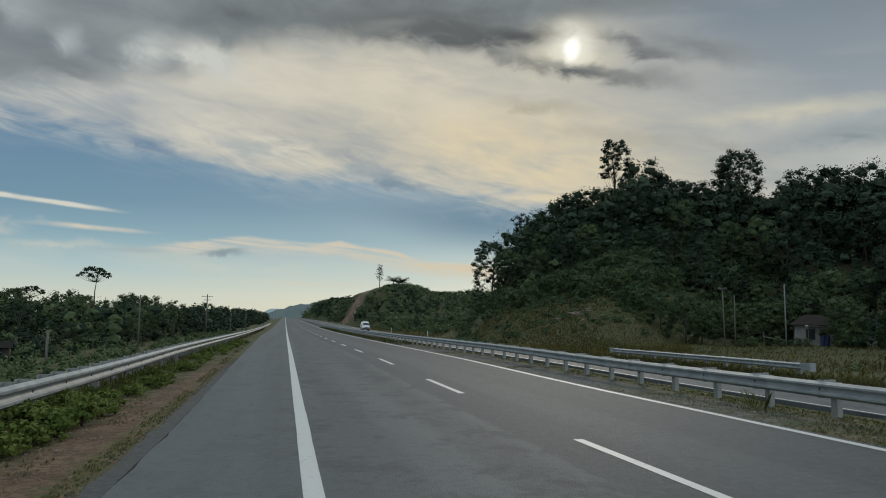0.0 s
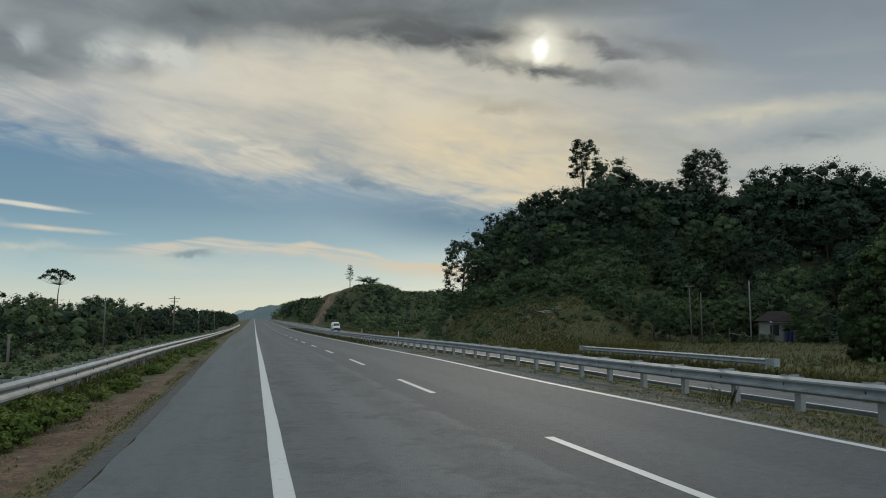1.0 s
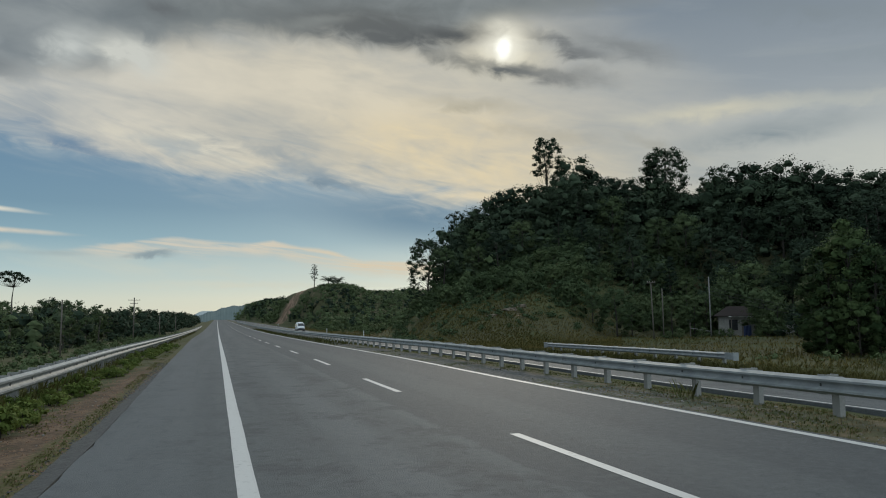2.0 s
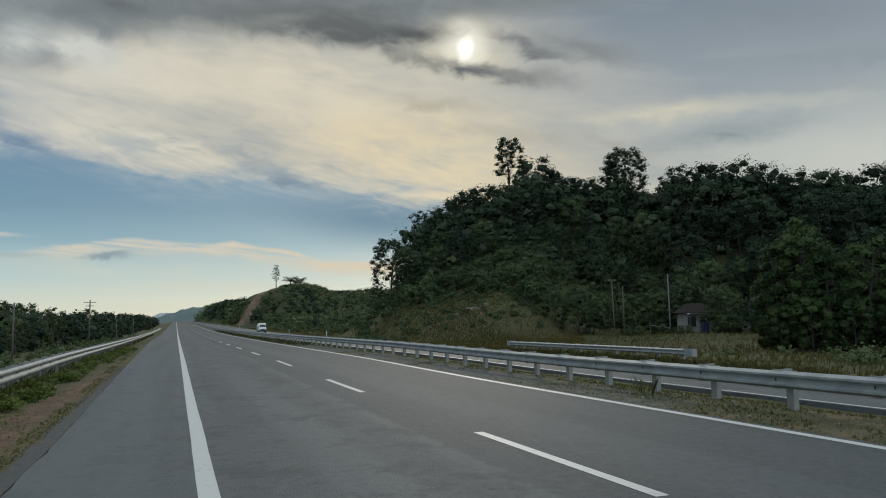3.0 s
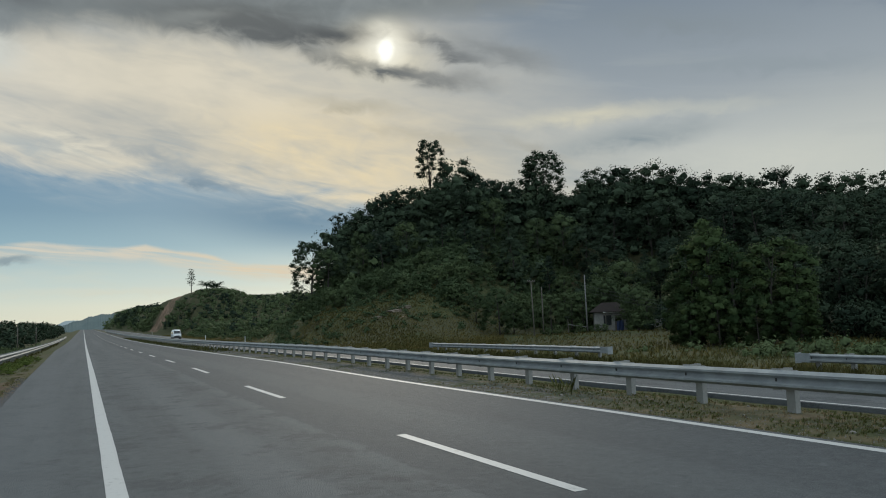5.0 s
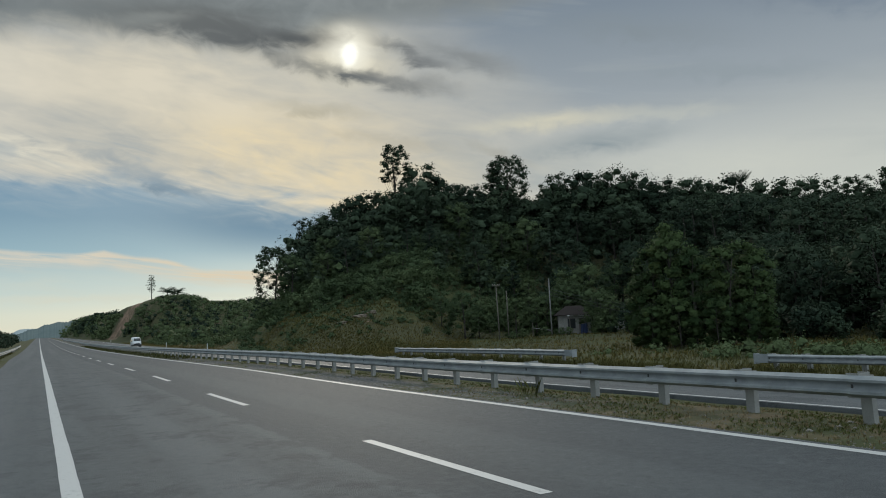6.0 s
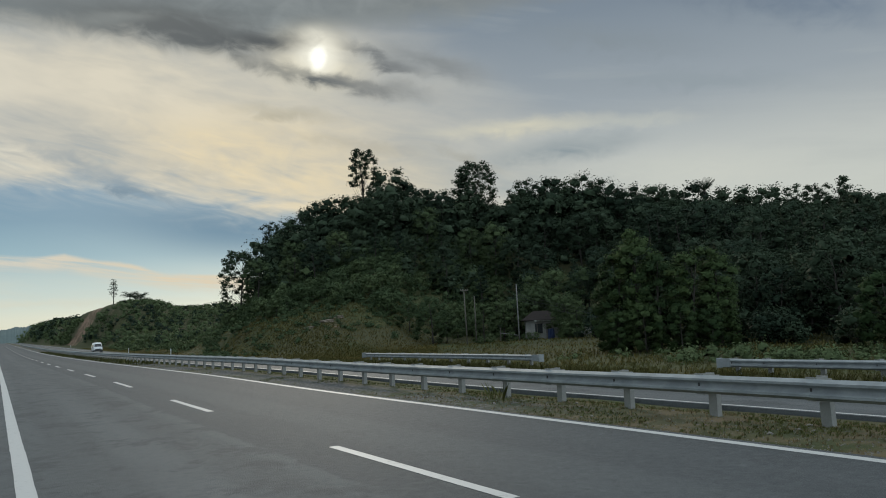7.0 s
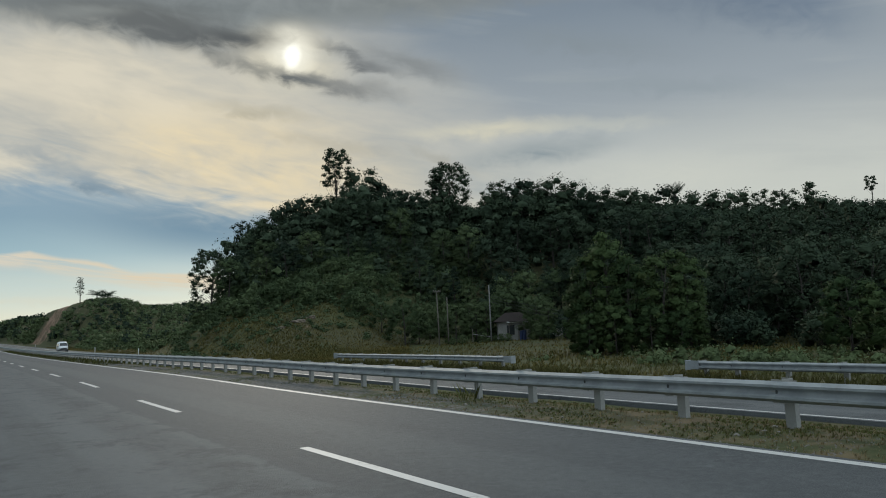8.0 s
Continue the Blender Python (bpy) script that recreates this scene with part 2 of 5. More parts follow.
def stretched(tree, pos, sx, sy, sz):
    m = tree.nodes.new("ShaderNodeMapping")
    m.inputs["Scale"].default_value = (sx, sy, sz)
    tree.links.new(pos, m.inputs["Vector"])
    return m.outputs[0]


def asphalt_colour(tree, pos):
    """Grey asphalt: paving strips and wheel tracks along the road, dark repairs with ragged ends, pale scuffs and chips."""
    sep = tree.nodes.new("ShaderNodeSeparateXYZ")
    tree.links.new(pos, sep.inputs[0])
    x = Ex(tree, sep.outputs[0])
    ragged = noise_of(tree, pos, 1.1, 5.0, 0.65) - 0.5
    streak = noise_of(tree, stretched(tree, pos, 0.75, 0.02, 1), 1.0, 5.0, 0.6)
    blotch = noise_of(tree, stretched(tree, pos, 0.75, 0.3, 1), 1.0, 7.0, 0.66, 0.4)
    repair = noise_of(tree, stretched(tree, pos, 0.7, 0.38, 1), 1.5, 8.0, 0.72)
    grain = noise_of(tree, pos, 70.0, 3.0, 0.7)
    mid = noise_of(tree, pos, 7.0, 5.0, 0.7)
    speck = noise_of(tree, pos, 16.0, 2.0, 0.6)
    c = mix_colour(tree, streak.ramp(0.32, 0.68), (0.093, 0.101, 0.104, 1), (0.129, 0.137, 0.140, 1))
    # the inner lane is a newer, darker strip with a ragged seam; a pale dusty band runs between its wheel tracks
    seam = (x + ragged * 0.42 - 3.62).ramp(-0.03, 0.05) * x.ramp(9.4, 9.2)
    newer = mix_colour(tree, streak.ramp(0.3, 0.7), (0.067, 0.073, 0.077, 1), (0.083, 0.089, 0.093, 1))
    dusty = (x + ragged * 0.6 - 5.75).op("ABSOLUTE").ramp(0.95, 0.35) * (blotch * 1.3 + 0.2)
    newer = mix_colour(tree, dusty.op("MULTIPLY", 1.0, clamp=True), newer, (0.097, 0.104, 0.107, 1))
    c = mix_colour(tree, seam, c, newer)
    old = (seam * -1.0 + 1.0)
    patches = noise_of(tree, stretched(tree, pos, 0.8, 0.62, 1), 1.0, 9.0, 0.72)
    c = mix_colour(tree, old * patches.ramp(0.51, 0.58) * (x.ramp(-0.3, 0.7) * 0.5 + 0.2), c, (0.056, 0.061, 0.065, 1))
    c = mix_colour(tree, blotch.ramp(0.5, 0.72) * 0.25, c, (0.063, 0.067, 0.071, 1))
    for at, wide, amount in ((1.2, 0.4, 0.3), (2.9, 0.35, 0.3), (16.0, 0.6, 0.4), (19.5, 0.7, 0.4)):
        track = (x + ragged * 0.5 - at).op("ABSOLUTE").ramp(wide + 0.22, wide - 0.12)
        c = mix_colour(tree, track * amount * (blotch * 1.6).op("MULTIPLY", 1.0, clamp=True), c, (0.058, 0.063, 0.067, 1))
    c = mix_colour(tree, repair.ramp(0.58, 0.63) * 0.3, c, (0.051, 0.053, 0.056, 1))
    c = mix_colour(tree, mid.ramp(0.45, 0.7) * 0.4, c, (0.134, 0.142, 0.145, 1))
    c = mix_colour(tree, mid.ramp(0.48, 0.3) * 0.4, c, (0.040, 0.053, 0.055, 1))
    c = mix_colour(tree, grain.ramp(0.42, 0.72) * 0.5, c, (0.190, 0.198, 0.200, 1))
    scuff = noise_of(tree, stretched(tree, pos, 2.2, 1.1, 1), 1.0, 7.0, 0.75, 0.3)
    c = mix_colour(tree, scuff.ramp(0.64, 0.74) * 0.4, c, (0.190, 0.198, 0.200, 1))
    return mix_colour(tree, speck.ramp(0.74, 0.8) * 0.5, c, (0.263, 0.255, 0.238, 1))


def paint_colour(tree, pos):
    wear = noise_of(tree, pos, 9.0, 5.0, 0.7) + noise_of(tree, stretched(tree, pos, 3, 1.2, 1), 1.0, 4.0) * 0.4
    return mix_colour(tree, wear.ramp(0.74, 1.0), (0.54, 0.535, 0.515, 1), (0.31, 0.31, 0.30, 1))


def ground_colour(tree, pos):
    """Grass with bare red earth beside the road, olive and brown further off, red where the hills are cut."""
    sep = tree.nodes.new("ShaderNodeSeparateXYZ")
    tree.links.new(pos, sep.inputs[0])
    x, y, z = (Ex(tree, sep.outputs[i]) for i in range(3))
    n1, n2, n3 = noise_of(tree, pos, 0.09, 5.0), noise_of(tree, pos, 1.3, 5.0), noise_of(tree, pos, 9.0, 4.0)
    grass = mix_colour(tree, n2.ramp(0.35, 0.65), (0.052, 0.064, 0.025, 1), (0.088, 0.090, 0.037, 1))
    grass = mix_colour(tree, n1.ramp(0.42, 0.6) * 0.6, grass, (0.090, 0.078, 0.044, 1))
    grass = mix_colour(tree, n3.ramp(0.5, 0.75) * 0.5, grass, (0.034, 0.045, 0.018, 1))
    earth = mix_colour(tree, n2.ramp(0.3, 0.7), (0.105, 0.068, 0.043, 1), (0.178, 0.116, 0.074, 1))
    earth = mix_colour(tree, n3.ramp(0.44, 0.62) * 0.8, earth, (0.06, 0.042, 0.03, 1))
    bare = (x + n2 * 1.5 + n3 * 0.5 - y * 0.022).ramp(-3.0, -2.3) * (x + n2 * 0.3).ramp(-0.9, -1.2) * (y + n2 * 10.0).ramp(62, 30)
    median = (x + n2 * 0.8).ramp(8.8, 9.2) * (x + n2 * 0.6).ramp(12.9, 12.4)
    soil = mix_colour(tree, n2.ramp(0.3, 0.7), (0.105, 0.072, 0.043, 1), (0.185, 0.13, 0.082, 1))
    c = mix_colour(tree, bare, grass, earth)
    moss = (x + n2 * 0.5).ramp(-2.35, -2.1) * x.ramp(-1.6, -1.8) * n3.ramp(0.3, 0.5) * (y + n2 * 6.0).ramp(60, 40)
    c = mix_colour(tree, moss * 0.8, c, (0.085, 0.082, 0.03, 1))
    gravel = (x + n2 * 0.9).ramp(11.3, 10.6) * x.ramp(8.8, 8.95) * (n1 * 0.8 + n3 * 0.5 + n2 * 0.3).ramp(0.66, 0.8) * (y + n2 * 4.0).ramp(12.5, 17)
    c = mix_colour(tree, n3.ramp(0.56, 0.7) * n2.ramp(0.4, 0.6) * 0.25, c, (0.2, 0.165, 0.12, 1))
    c = mix_colour(tree, median * n2.ramp(0.44, 0.62) * 0.55, c, soil)
    c = mix_colour(tree, gravel, c, mix_colour(tree, n3.ramp(0.4, 0.7), (0.07, 0.07, 0.068, 1), (0.19, 0.185, 0.175, 1)))
    scar = (n1 + n2 * 0.3).ramp(0.82, 0.88) * z.ramp(1.0, 2.5) * x.ramp(28, 34)
    cut = x.ramp(30.5, 32.5) * x.ramp(45, 42.5) * (y + (x - 31.0) * 4.7 - 409.0 + (n1 - 0.5) * 50.0).op("ABSOLUTE").ramp(32, 20) * (n1 * 0.7 + n2 * 0.5).ramp(0.45, 0.6)
    red = mix_colour(tree, (noise_of(tree, stretched(tree, pos, 0.5, 0.06, 0.12), 1.0, 5.0, 0.65) * 0.7 + n2 * 0.3).ramp(0.38, 0.62), (0.12, 0.078, 0.05, 1), (0.34, 0.22, 0.155, 1))
    return mix_colour(tree, (scar * 0.8).op("MAXIMUM", cut), c, red)


def steel_colour(tree, pos):
    n = noise_of(tree, pos, 2.2, 5.0, 0.65)
    s = noise_of(tree, stretched(tree, pos, 5, 5, 0.6), 1.0, 4.0)
    c = mix_colour(tree, n.ramp(0.3, 0.7), (0.235, 0.255, 0.26, 1), (0.34, 0.36, 0.365, 1))
    return mix_colour(tree, s.ramp(0.58, 0.8) * 0.5, c, (0.21, 0.205, 0.19, 1))


def leaf_material(name, a, b, yellow=(0.10, 0.115, 0.03), trans=0.3):
    m = bpy.data.materials.new(name)
    m.use_nodes = True
    tree = m.node_tree
    bsdf = tree.nodes["Principled BSDF"]
    bsdf.inputs["Roughness"].default_value = 0.7
    bsdf.inputs["Specular IOR Level"].default_value = 0.07
    info = tree.nodes.new("ShaderNodeObjectInfo")
    geo = tree.nodes.new("ShaderNodeNewGeometry")
    r, isl = Ex(tree, info.outputs["Random"]), Ex(tree, geo.outputs["Random Per Island"])
    pos = tree.nodes.new("ShaderNodeTexCoord").outputs["Object"]
    patch = noise_of(tree, pos, 0.45, 3.0)
    c = mix_colour(tree, (r * 0.85 + isl * 0.18 + patch * 0.9 - 0.46).op("MULTIPLY", 1.0, clamp=True), (*a, 1), (*b, 1))
    c = mix_colour(tree, isl.ramp(0.93, 1.0) * 0.45, c, (*yellow, 1))
    tree.links.new(c, bsdf.inputs["Base Color"])
    tr = tree.nodes.new("ShaderNodeBsdfTranslucent")
    tree.links.new(c, tr.inputs[0])
    mix = tree.nodes.new("ShaderNodeMixShader")
    mix.inputs[0].default_value = trans
    tree.links.new(bsdf.outputs[0], mix.inputs[1])
    tree.links.new(tr.outputs[0], mix.inputs[2])
    tree.links.new(mix.outputs[0], tree.nodes["Material Output"].inputs["Surface"])
    return m


ASPHALT = material("asphalt", asphalt_colour, 0.7, bump=0.7, bump_scale=60.0, spec=0.11)
RUBBLE = material("broken_asphalt", two_tone((0.018, 0.02, 0.021), (0.125, 0.124, 0.12), 9.0, 46.0), 0.95, bump=1.0, bump_scale=28.0)
PAINT = material("road_paint", paint_colour, 0.6, bump=0.15, bump_scale=90.0)
GROUND = material("grass_and_earth", ground_colour, 0.95, bump=0.8, bump_scale=16.0, spec=0.2)
RED_EARTH = material("red_earth", two_tone((0.15, 0.085, 0.05), (0.25, 0.16, 0.105), 0.15, 1.2), 0.95, bump=0.6, bump_scale=2.0)
PALE_EARTH = material("pale_earth", two_tone((0.12, 0.095, 0.07), (0.24, 0.195, 0.15), 1.2, 7.0), 0.95, bump=0.8, bump_scale=4.0)
STEEL = material("galvanised_steel", steel_colour, 0.62, metal=0.25, bump=0.05, bump_scale=30.0)
POST = material("weathered_steel", two_tone((0.21, 0.21, 0.195), (0.36, 0.355, 0.33), 4.0, 30.0), 0.8, metal=0.0, bump=0.2, bump_scale=50.0)
BOLT = material("dark_bolt", two_tone((0.05, 0.05, 0.05), (0.09, 0.085, 0.08), 9, 60), 0.6, metal=0.6)
BARK = material("bark", two_tone((0.03, 0.026, 0.02), (0.075, 0.066, 0.055), 1.2, 9.0), 0.9, bump=0.5, bump_scale=12.0)
PALE_BARK = material("pale_bark", two_tone((0.07, 0.062, 0.05), (0.15, 0.137, 0.115), 1.2, 9.0), 0.9, bump=0.5, bump_scale=12.0)
CONCRETE = material("concrete", two_tone((0.15, 0.148, 0.14), (0.24, 0.235, 0.225), 1.5, 14.0), 0.85, bump=0.2)
WOOD = material("grey_wood", two_tone((0.09, 0.08, 0.065), (0.17, 0.152, 0.128), 1.5, 14.0), 0.85, bump=0.3)
WIRE = material("wire", two_tone((0.03, 0.03, 0.03), (0.05, 0.05, 0.05)), 0.6)
LEAF = leaf_material("forest_leaves", (0.025, 0.042, 0.027), (0.060, 0.086, 0.050), (0.085, 0.11, 0.055), 0.14)
# fresh green, raised further to carry the veil of haze in the colour
LEAF_BRIGHT_HAZED = leaf_material("bright_hazed_leaves", (0.064, 0.096, 0.046), (0.114, 0.150, 0.068), trans=0.2)
LEAF_EDGE = leaf_material("edge_leaves", (0.036, 0.064, 0.027), (0.080, 0.118, 0.046), trans=0.2)
LEAF_WEED = leaf_material("weed_leaves", (0.105, 0.15, 0.036), (0.185, 0.225, 0.062), (0.24, 0.23, 0.08))
GRASS = leaf_material("grass_blades", (0.060, 0.070, 0.022), (0.120, 0.112, 0.040), (0.26, 0.21, 0.11), 0.4)
DRY_GRASS = leaf_material("dry_grass_blades", (0.100, 0.086, 0.026), (0.176, 0.140, 0.048), (0.20, 0.155, 0.060), 0.25)
MEDIAN_GRASS = leaf_material("median_grass_blades", (0.092, 0.108, 0.034), (0.16, 0.155, 0.055), (0.22, 0.185, 0.09), 0.3)
STRAW = leaf_material("straw_blades", (0.16, 0.125, 0.06), (0.28, 0.22, 0.12), (0.34, 0.28, 0.16), 0.3)
WHITE_PAINT = material("white_car_paint", two_tone((0.72, 0.73, 0.73), (0.80, 0.80, 0.79), 1.0, 8.0), 0.3, spec=0.6)
DARK_GLASS = material("dark_glass", two_tone((0.015, 0.018, 0.02), (0.03, 0.034, 0.036), 2.0, 5.0), 0.08, spec=0.8)
BLACK = material("black_plastic", two_tone((0.02, 0.02, 0.02), (0.04, 0.04, 0.04), 3.0, 30.0), 0.6)
RUBBER = material("rubber", two_tone((0.016, 0.016, 0.016), (0.035, 0.034, 0.032), 4.0, 40.0), 0.85)
LENS = material("lamp_lens", two_tone((0.55, 0.56, 0.56), (0.75, 0.75, 0.74), 9.0, 60.0), 0.15, spec=0.8)
CHROME = material("chrome", two_tone((0.55, 0.56, 0.57), (0.7, 0.7, 0.7), 5.0, 30.0), 0.2, metal=1.0)
PLASTER = material("whitewashed_wall", two_tone((0.10, 0.095, 0.083), (0.36, 0.355, 0.33), 1.1, 5.0), 0.9, bump=0.2)
TIN = material("rusty_roof_sheet", two_tone((0.016, 0.015, 0.014), (0.034, 0.03, 0.028), 0.8, 6.0), 0.9, spec=0.1)
ROOF = material("brown_roof_sheet", two_tone((0.026, 0.021, 0.019), (0.05, 0.039, 0.035), 0.8, 6.0), 0.85, spec=0.1)
WHITE_BOARD = material("white_board", two_tone((0.45, 0.45, 0.43), (0.62, 0.62, 0.6), 1.5, 9.0), 0.7)
BLUE = material("blue_plastic", two_tone((0.016, 0.03, 0.085), (0.025, 0.046, 0.12), 2.0, 12.0), 0.5)
# distance haze is painted in: woods in a pale grey-blue base colour
FAR_HAZE_GREEN = material("far_woods", two_tone((0.33, 0.38, 0.385), (0.42, 0.47, 0.47), 0.01, 0.05), 1.0, spec=0.0)
# ridge woods lightened towards blue, the haze over them put into the colour
NEAR_RIDGE_HAZED = material("hazed_ridge", two_tone((0.12, 0.155, 0.15), (0.2, 0.235, 0.225), 0.03, 0.2), 1.0, spec=0.0, bump=1.0, bump_scale=0.15)
GRIT = material("grit", two_tone((0.12, 0.11, 0.095), (0.24, 0.225, 0.2), 3.0, 25.0), 0.95, bump=0.3)
STONE = material("stones", two_tone((0.15, 0.135, 0.115), (0.30, 0.28, 0.25), 9.0, 60.0), 0.95, bump=0.4)

# ---------------------------------------------------------------- helpers for meshes


def mesh_object(name, verts, faces, mat, parent=None, smooth=False):
    me = bpy.data.meshes.new(name)
    me.from_pydata(verts, [], faces)
    me.materials.append(mat)
    if smooth:
        me.polygons.foreach_set("use_smooth", [True] * len(me.polygons))
    me.update()
    ob = new(name, me)
    if parent is not None:
        ob.parent = parent
    return ob


def part(name, bm, mat, parent=None, label="", smooth=False):
    me = bpy.data.meshes.new(name)
    bm.to_mesh(me)
    bm.free()
    me.materials.append(mat)
    if smooth:
        me.polygons.foreach_set("use_smooth", [True] * len(me.polygons))
    ob = new(name, me)
    if parent is not None:
        ob.parent = parent
    return tagged(ob, label) if label else ob


def box(size, centre=(0, 0, 0), bevel=0.0, bm=None, turn=None):
    bm = bm or bmesh.new()
    got = bmesh.ops.create_cube(bm, size=1.0)["verts"]
    m = Matrix.Translation(centre) @ (turn or Matrix()) @ Matrix.Diagonal((*size, 1))
    bmesh.ops.transform(bm, matrix=m, verts=got)
    if bevel:
        edges = list({ed for v in got for ed in v.link_edges})
        bmesh.ops.bevel(bm, geom=edges, offset=bevel, segments=2, affect="EDGES", profile=0.6)
    return bm


def tube(pts, radii, sides=6, verts=None, faces=None):
    """A tapered tube along points; appends to verts and faces."""
    verts = [] if verts is None else verts
    faces = [] if faces is None else faces
    base = len(verts)
    pts = [Vector(p) for p in pts]
    for i, (p, r) in enumerate(zip(pts, radii)):
        d = (pts[min(i + 1, len(pts) - 1)] - pts[max(i - 1, 0)]).normalized()
        u = d.cross(Vector((0, 1, 0.1)) if abs(d.z) > 0.8 else Vector((0, 0, 1))).normalized()
        v = d.cross(u)
        for k in range(sides):
            t = 2 * math.pi * k / sides
            verts.append(tuple(p + (u * math.cos(t) + v * math.sin(t)) * r))
    for i in range(len(pts) - 1):
        for k in range(sides):
            q = base + i * sides
            faces.append((q + k, q + (k + 1) % sides, q + sides + (k + 1) % sides, q + sides + k))
    faces.append(tuple(base + k for k in reversed(range(sides))))
    faces.append(tuple(base + (len(pts) - 1) * sides + k for k in range(sides)))
    return verts, faces


def empty(name, m, label, category, group="", kind=""):
    ob = new(name)
    ob.empty_display_size = 0.3
    ob.matrix_basis = m
    return tagged(ob, label, category, group, kind)


def smooth01(t):
    t = min(max(t, 0.0), 1.0)
    return t * t * (3 - 2 * t)


def table(rows, x):
    for (xa, ya), (xb, yb) in zip(rows, rows[1:]):
        if x <= xb:
            return ya + (yb - ya) * smooth01((x - xa) / (xb - xa)) if x > xa else ya
    return rows[-1][1]

# ---------------------------------------------------------------- the land
LEFT_EDGE, RIGHT_EDGE = -1.9, 8.95           # asphalt of the near carriageway
FAR_LEFT, FAR_RIGHT = 13.3, 23.9            # asphalt of the far carriageway
RAIL_LEFT, RAIL_MID, RAIL_FAR = -4.42, 10.45, 24.4


def rise(y):
    """The road runs level, then climbs gently."""
    step = 0.09 * smooth01((y - 18) / 20)
    if y < 60:
        return step
    if y < 240:
        return step + 0.011 * (y - 60) ** 2 / 360
    if y < 900:
        return step + 0.99 + 0.011 * (y - 240)
    return step + 8.25 + (y - 900) * 0.004


def verge(y):
    """Where the asphalt ends on the near side: the shoulder widens along the road."""
    return LEFT_EDGE + 0.17 - 0.0145 * min(max(y - 12, 0.0), 85)


def near_road_z(x):
    return -0.006 * max(0.0, x - 4.5)


def far_road_z(x):
    return -0.2 - (x - 13.4) * 0.047


CREST = ((11, 0), (14, 1.5), (16.0, 5.0), (17.6, 9.5), (20, 12.5), (23, 16.5), (27, 20.5), (31, 20.5), (36, 20.0), (42, 18.0), (48, 15.0), (54, 12.5), (62, 11.0), (70, 8.0), (90, 6.0), (130, 3.0), (180, 0))
FOOT = ((10, 84), (16, 82), (22, 82), (27, 86), (31, 96), (37, 108), (42, 96), (47, 74), (55, 62), (66, 56), (90, 48), (180, 60))


def hill(x, y):
    """The wooded hill beside the far carriageway, and the low grass bank in front of it."""
    d, az = math.hypot(x, y), math.degrees(math.atan2(x, y))
    if az < 9:
        return 0.0
    foot = table(FOOT, az)
    t = (d - foot) / (150 - foot)
    bank = table(((12, 0.5), (16, 2.4), (24, 2.6), (30, 1.2), (36, 0.3), (60, 0.3)), az)
    h = bank * smooth01((d - foot + 8) / 30) + table(CREST, az) * smooth01(t * 0.92) - bank * 0.5 * smooth01(t)
    h *= 1 - 0.75 * smooth01((d - 175) / 120)
    return h * smooth01((x - 25.5) / 6)


def cuttings(x, y):
    """Hills further down the road, cut back where the road passes."""
    z = 16.8 * smooth01((x - 31) / 10) * smooth01((y - 225) / 95) * (1 - 0.9 * smooth01((y - 420) / 120)) * (1 - 0.25 * smooth01((x - 44) / 40))
    z2 = 12.5 * smooth01((x - 28) / 10) * smooth01((y - 470) / 110) * (1 - 0.8 * smooth01((y - 1000) / 200)) * (1 + 0.5 * smooth01((x - 44) / 30))
    return max(z, z2)


def ground_z(x, y):
    p = rise(y)
    wob = noise.noise((x * 0.35, y * 0.35, 0.0)) * 0.05
    e = verge(y)
    if x <= e - 0.01:
        z = table(((-300, 3.0), (-90, -1.6), (-24, -2.2), (-13, -2.3), (-5.6, -0.35), (-4.6, -0.1), (e - 0.35, -0.045), (e - 0.02, -0.03)), x)
        z += wob * smooth01((e - 0.2 - x) / 1.0)
    elif x < RIGHT_EDGE:
        z = -0.12
    elif x <= FAR_LEFT:
        z = table(((8.95, -0.045), (9.6, -0.02), (10.8, -0.03), (12.2, -0.2), (12.9, -0.28), (13.3, -0.30)), x) + wob * 0.7
    elif x < FAR_RIGHT:
        z = far_road_z(x) - 0.13
    else:
        z = table(((23.9, -0.72), (25.0, -0.76), (30, -0.82), (60, -0.6), (150, 0.0), (600, 4.0)), x) + wob
        z += max(hill(x, y), cuttings(x, y)) + noise.noise((x * 0.06, y * 0.06, 3.0)) * 0.8 * smooth01((x - 30) / 25)
    return z + p


def spaced(*stretches):
    out = []
    for a, b, step in stretches:
        n = max(1, round((b - a) / step))
        out += [a + (b - a) * i / n for i in range(n)]
    return out + [stretches[-1][1]]


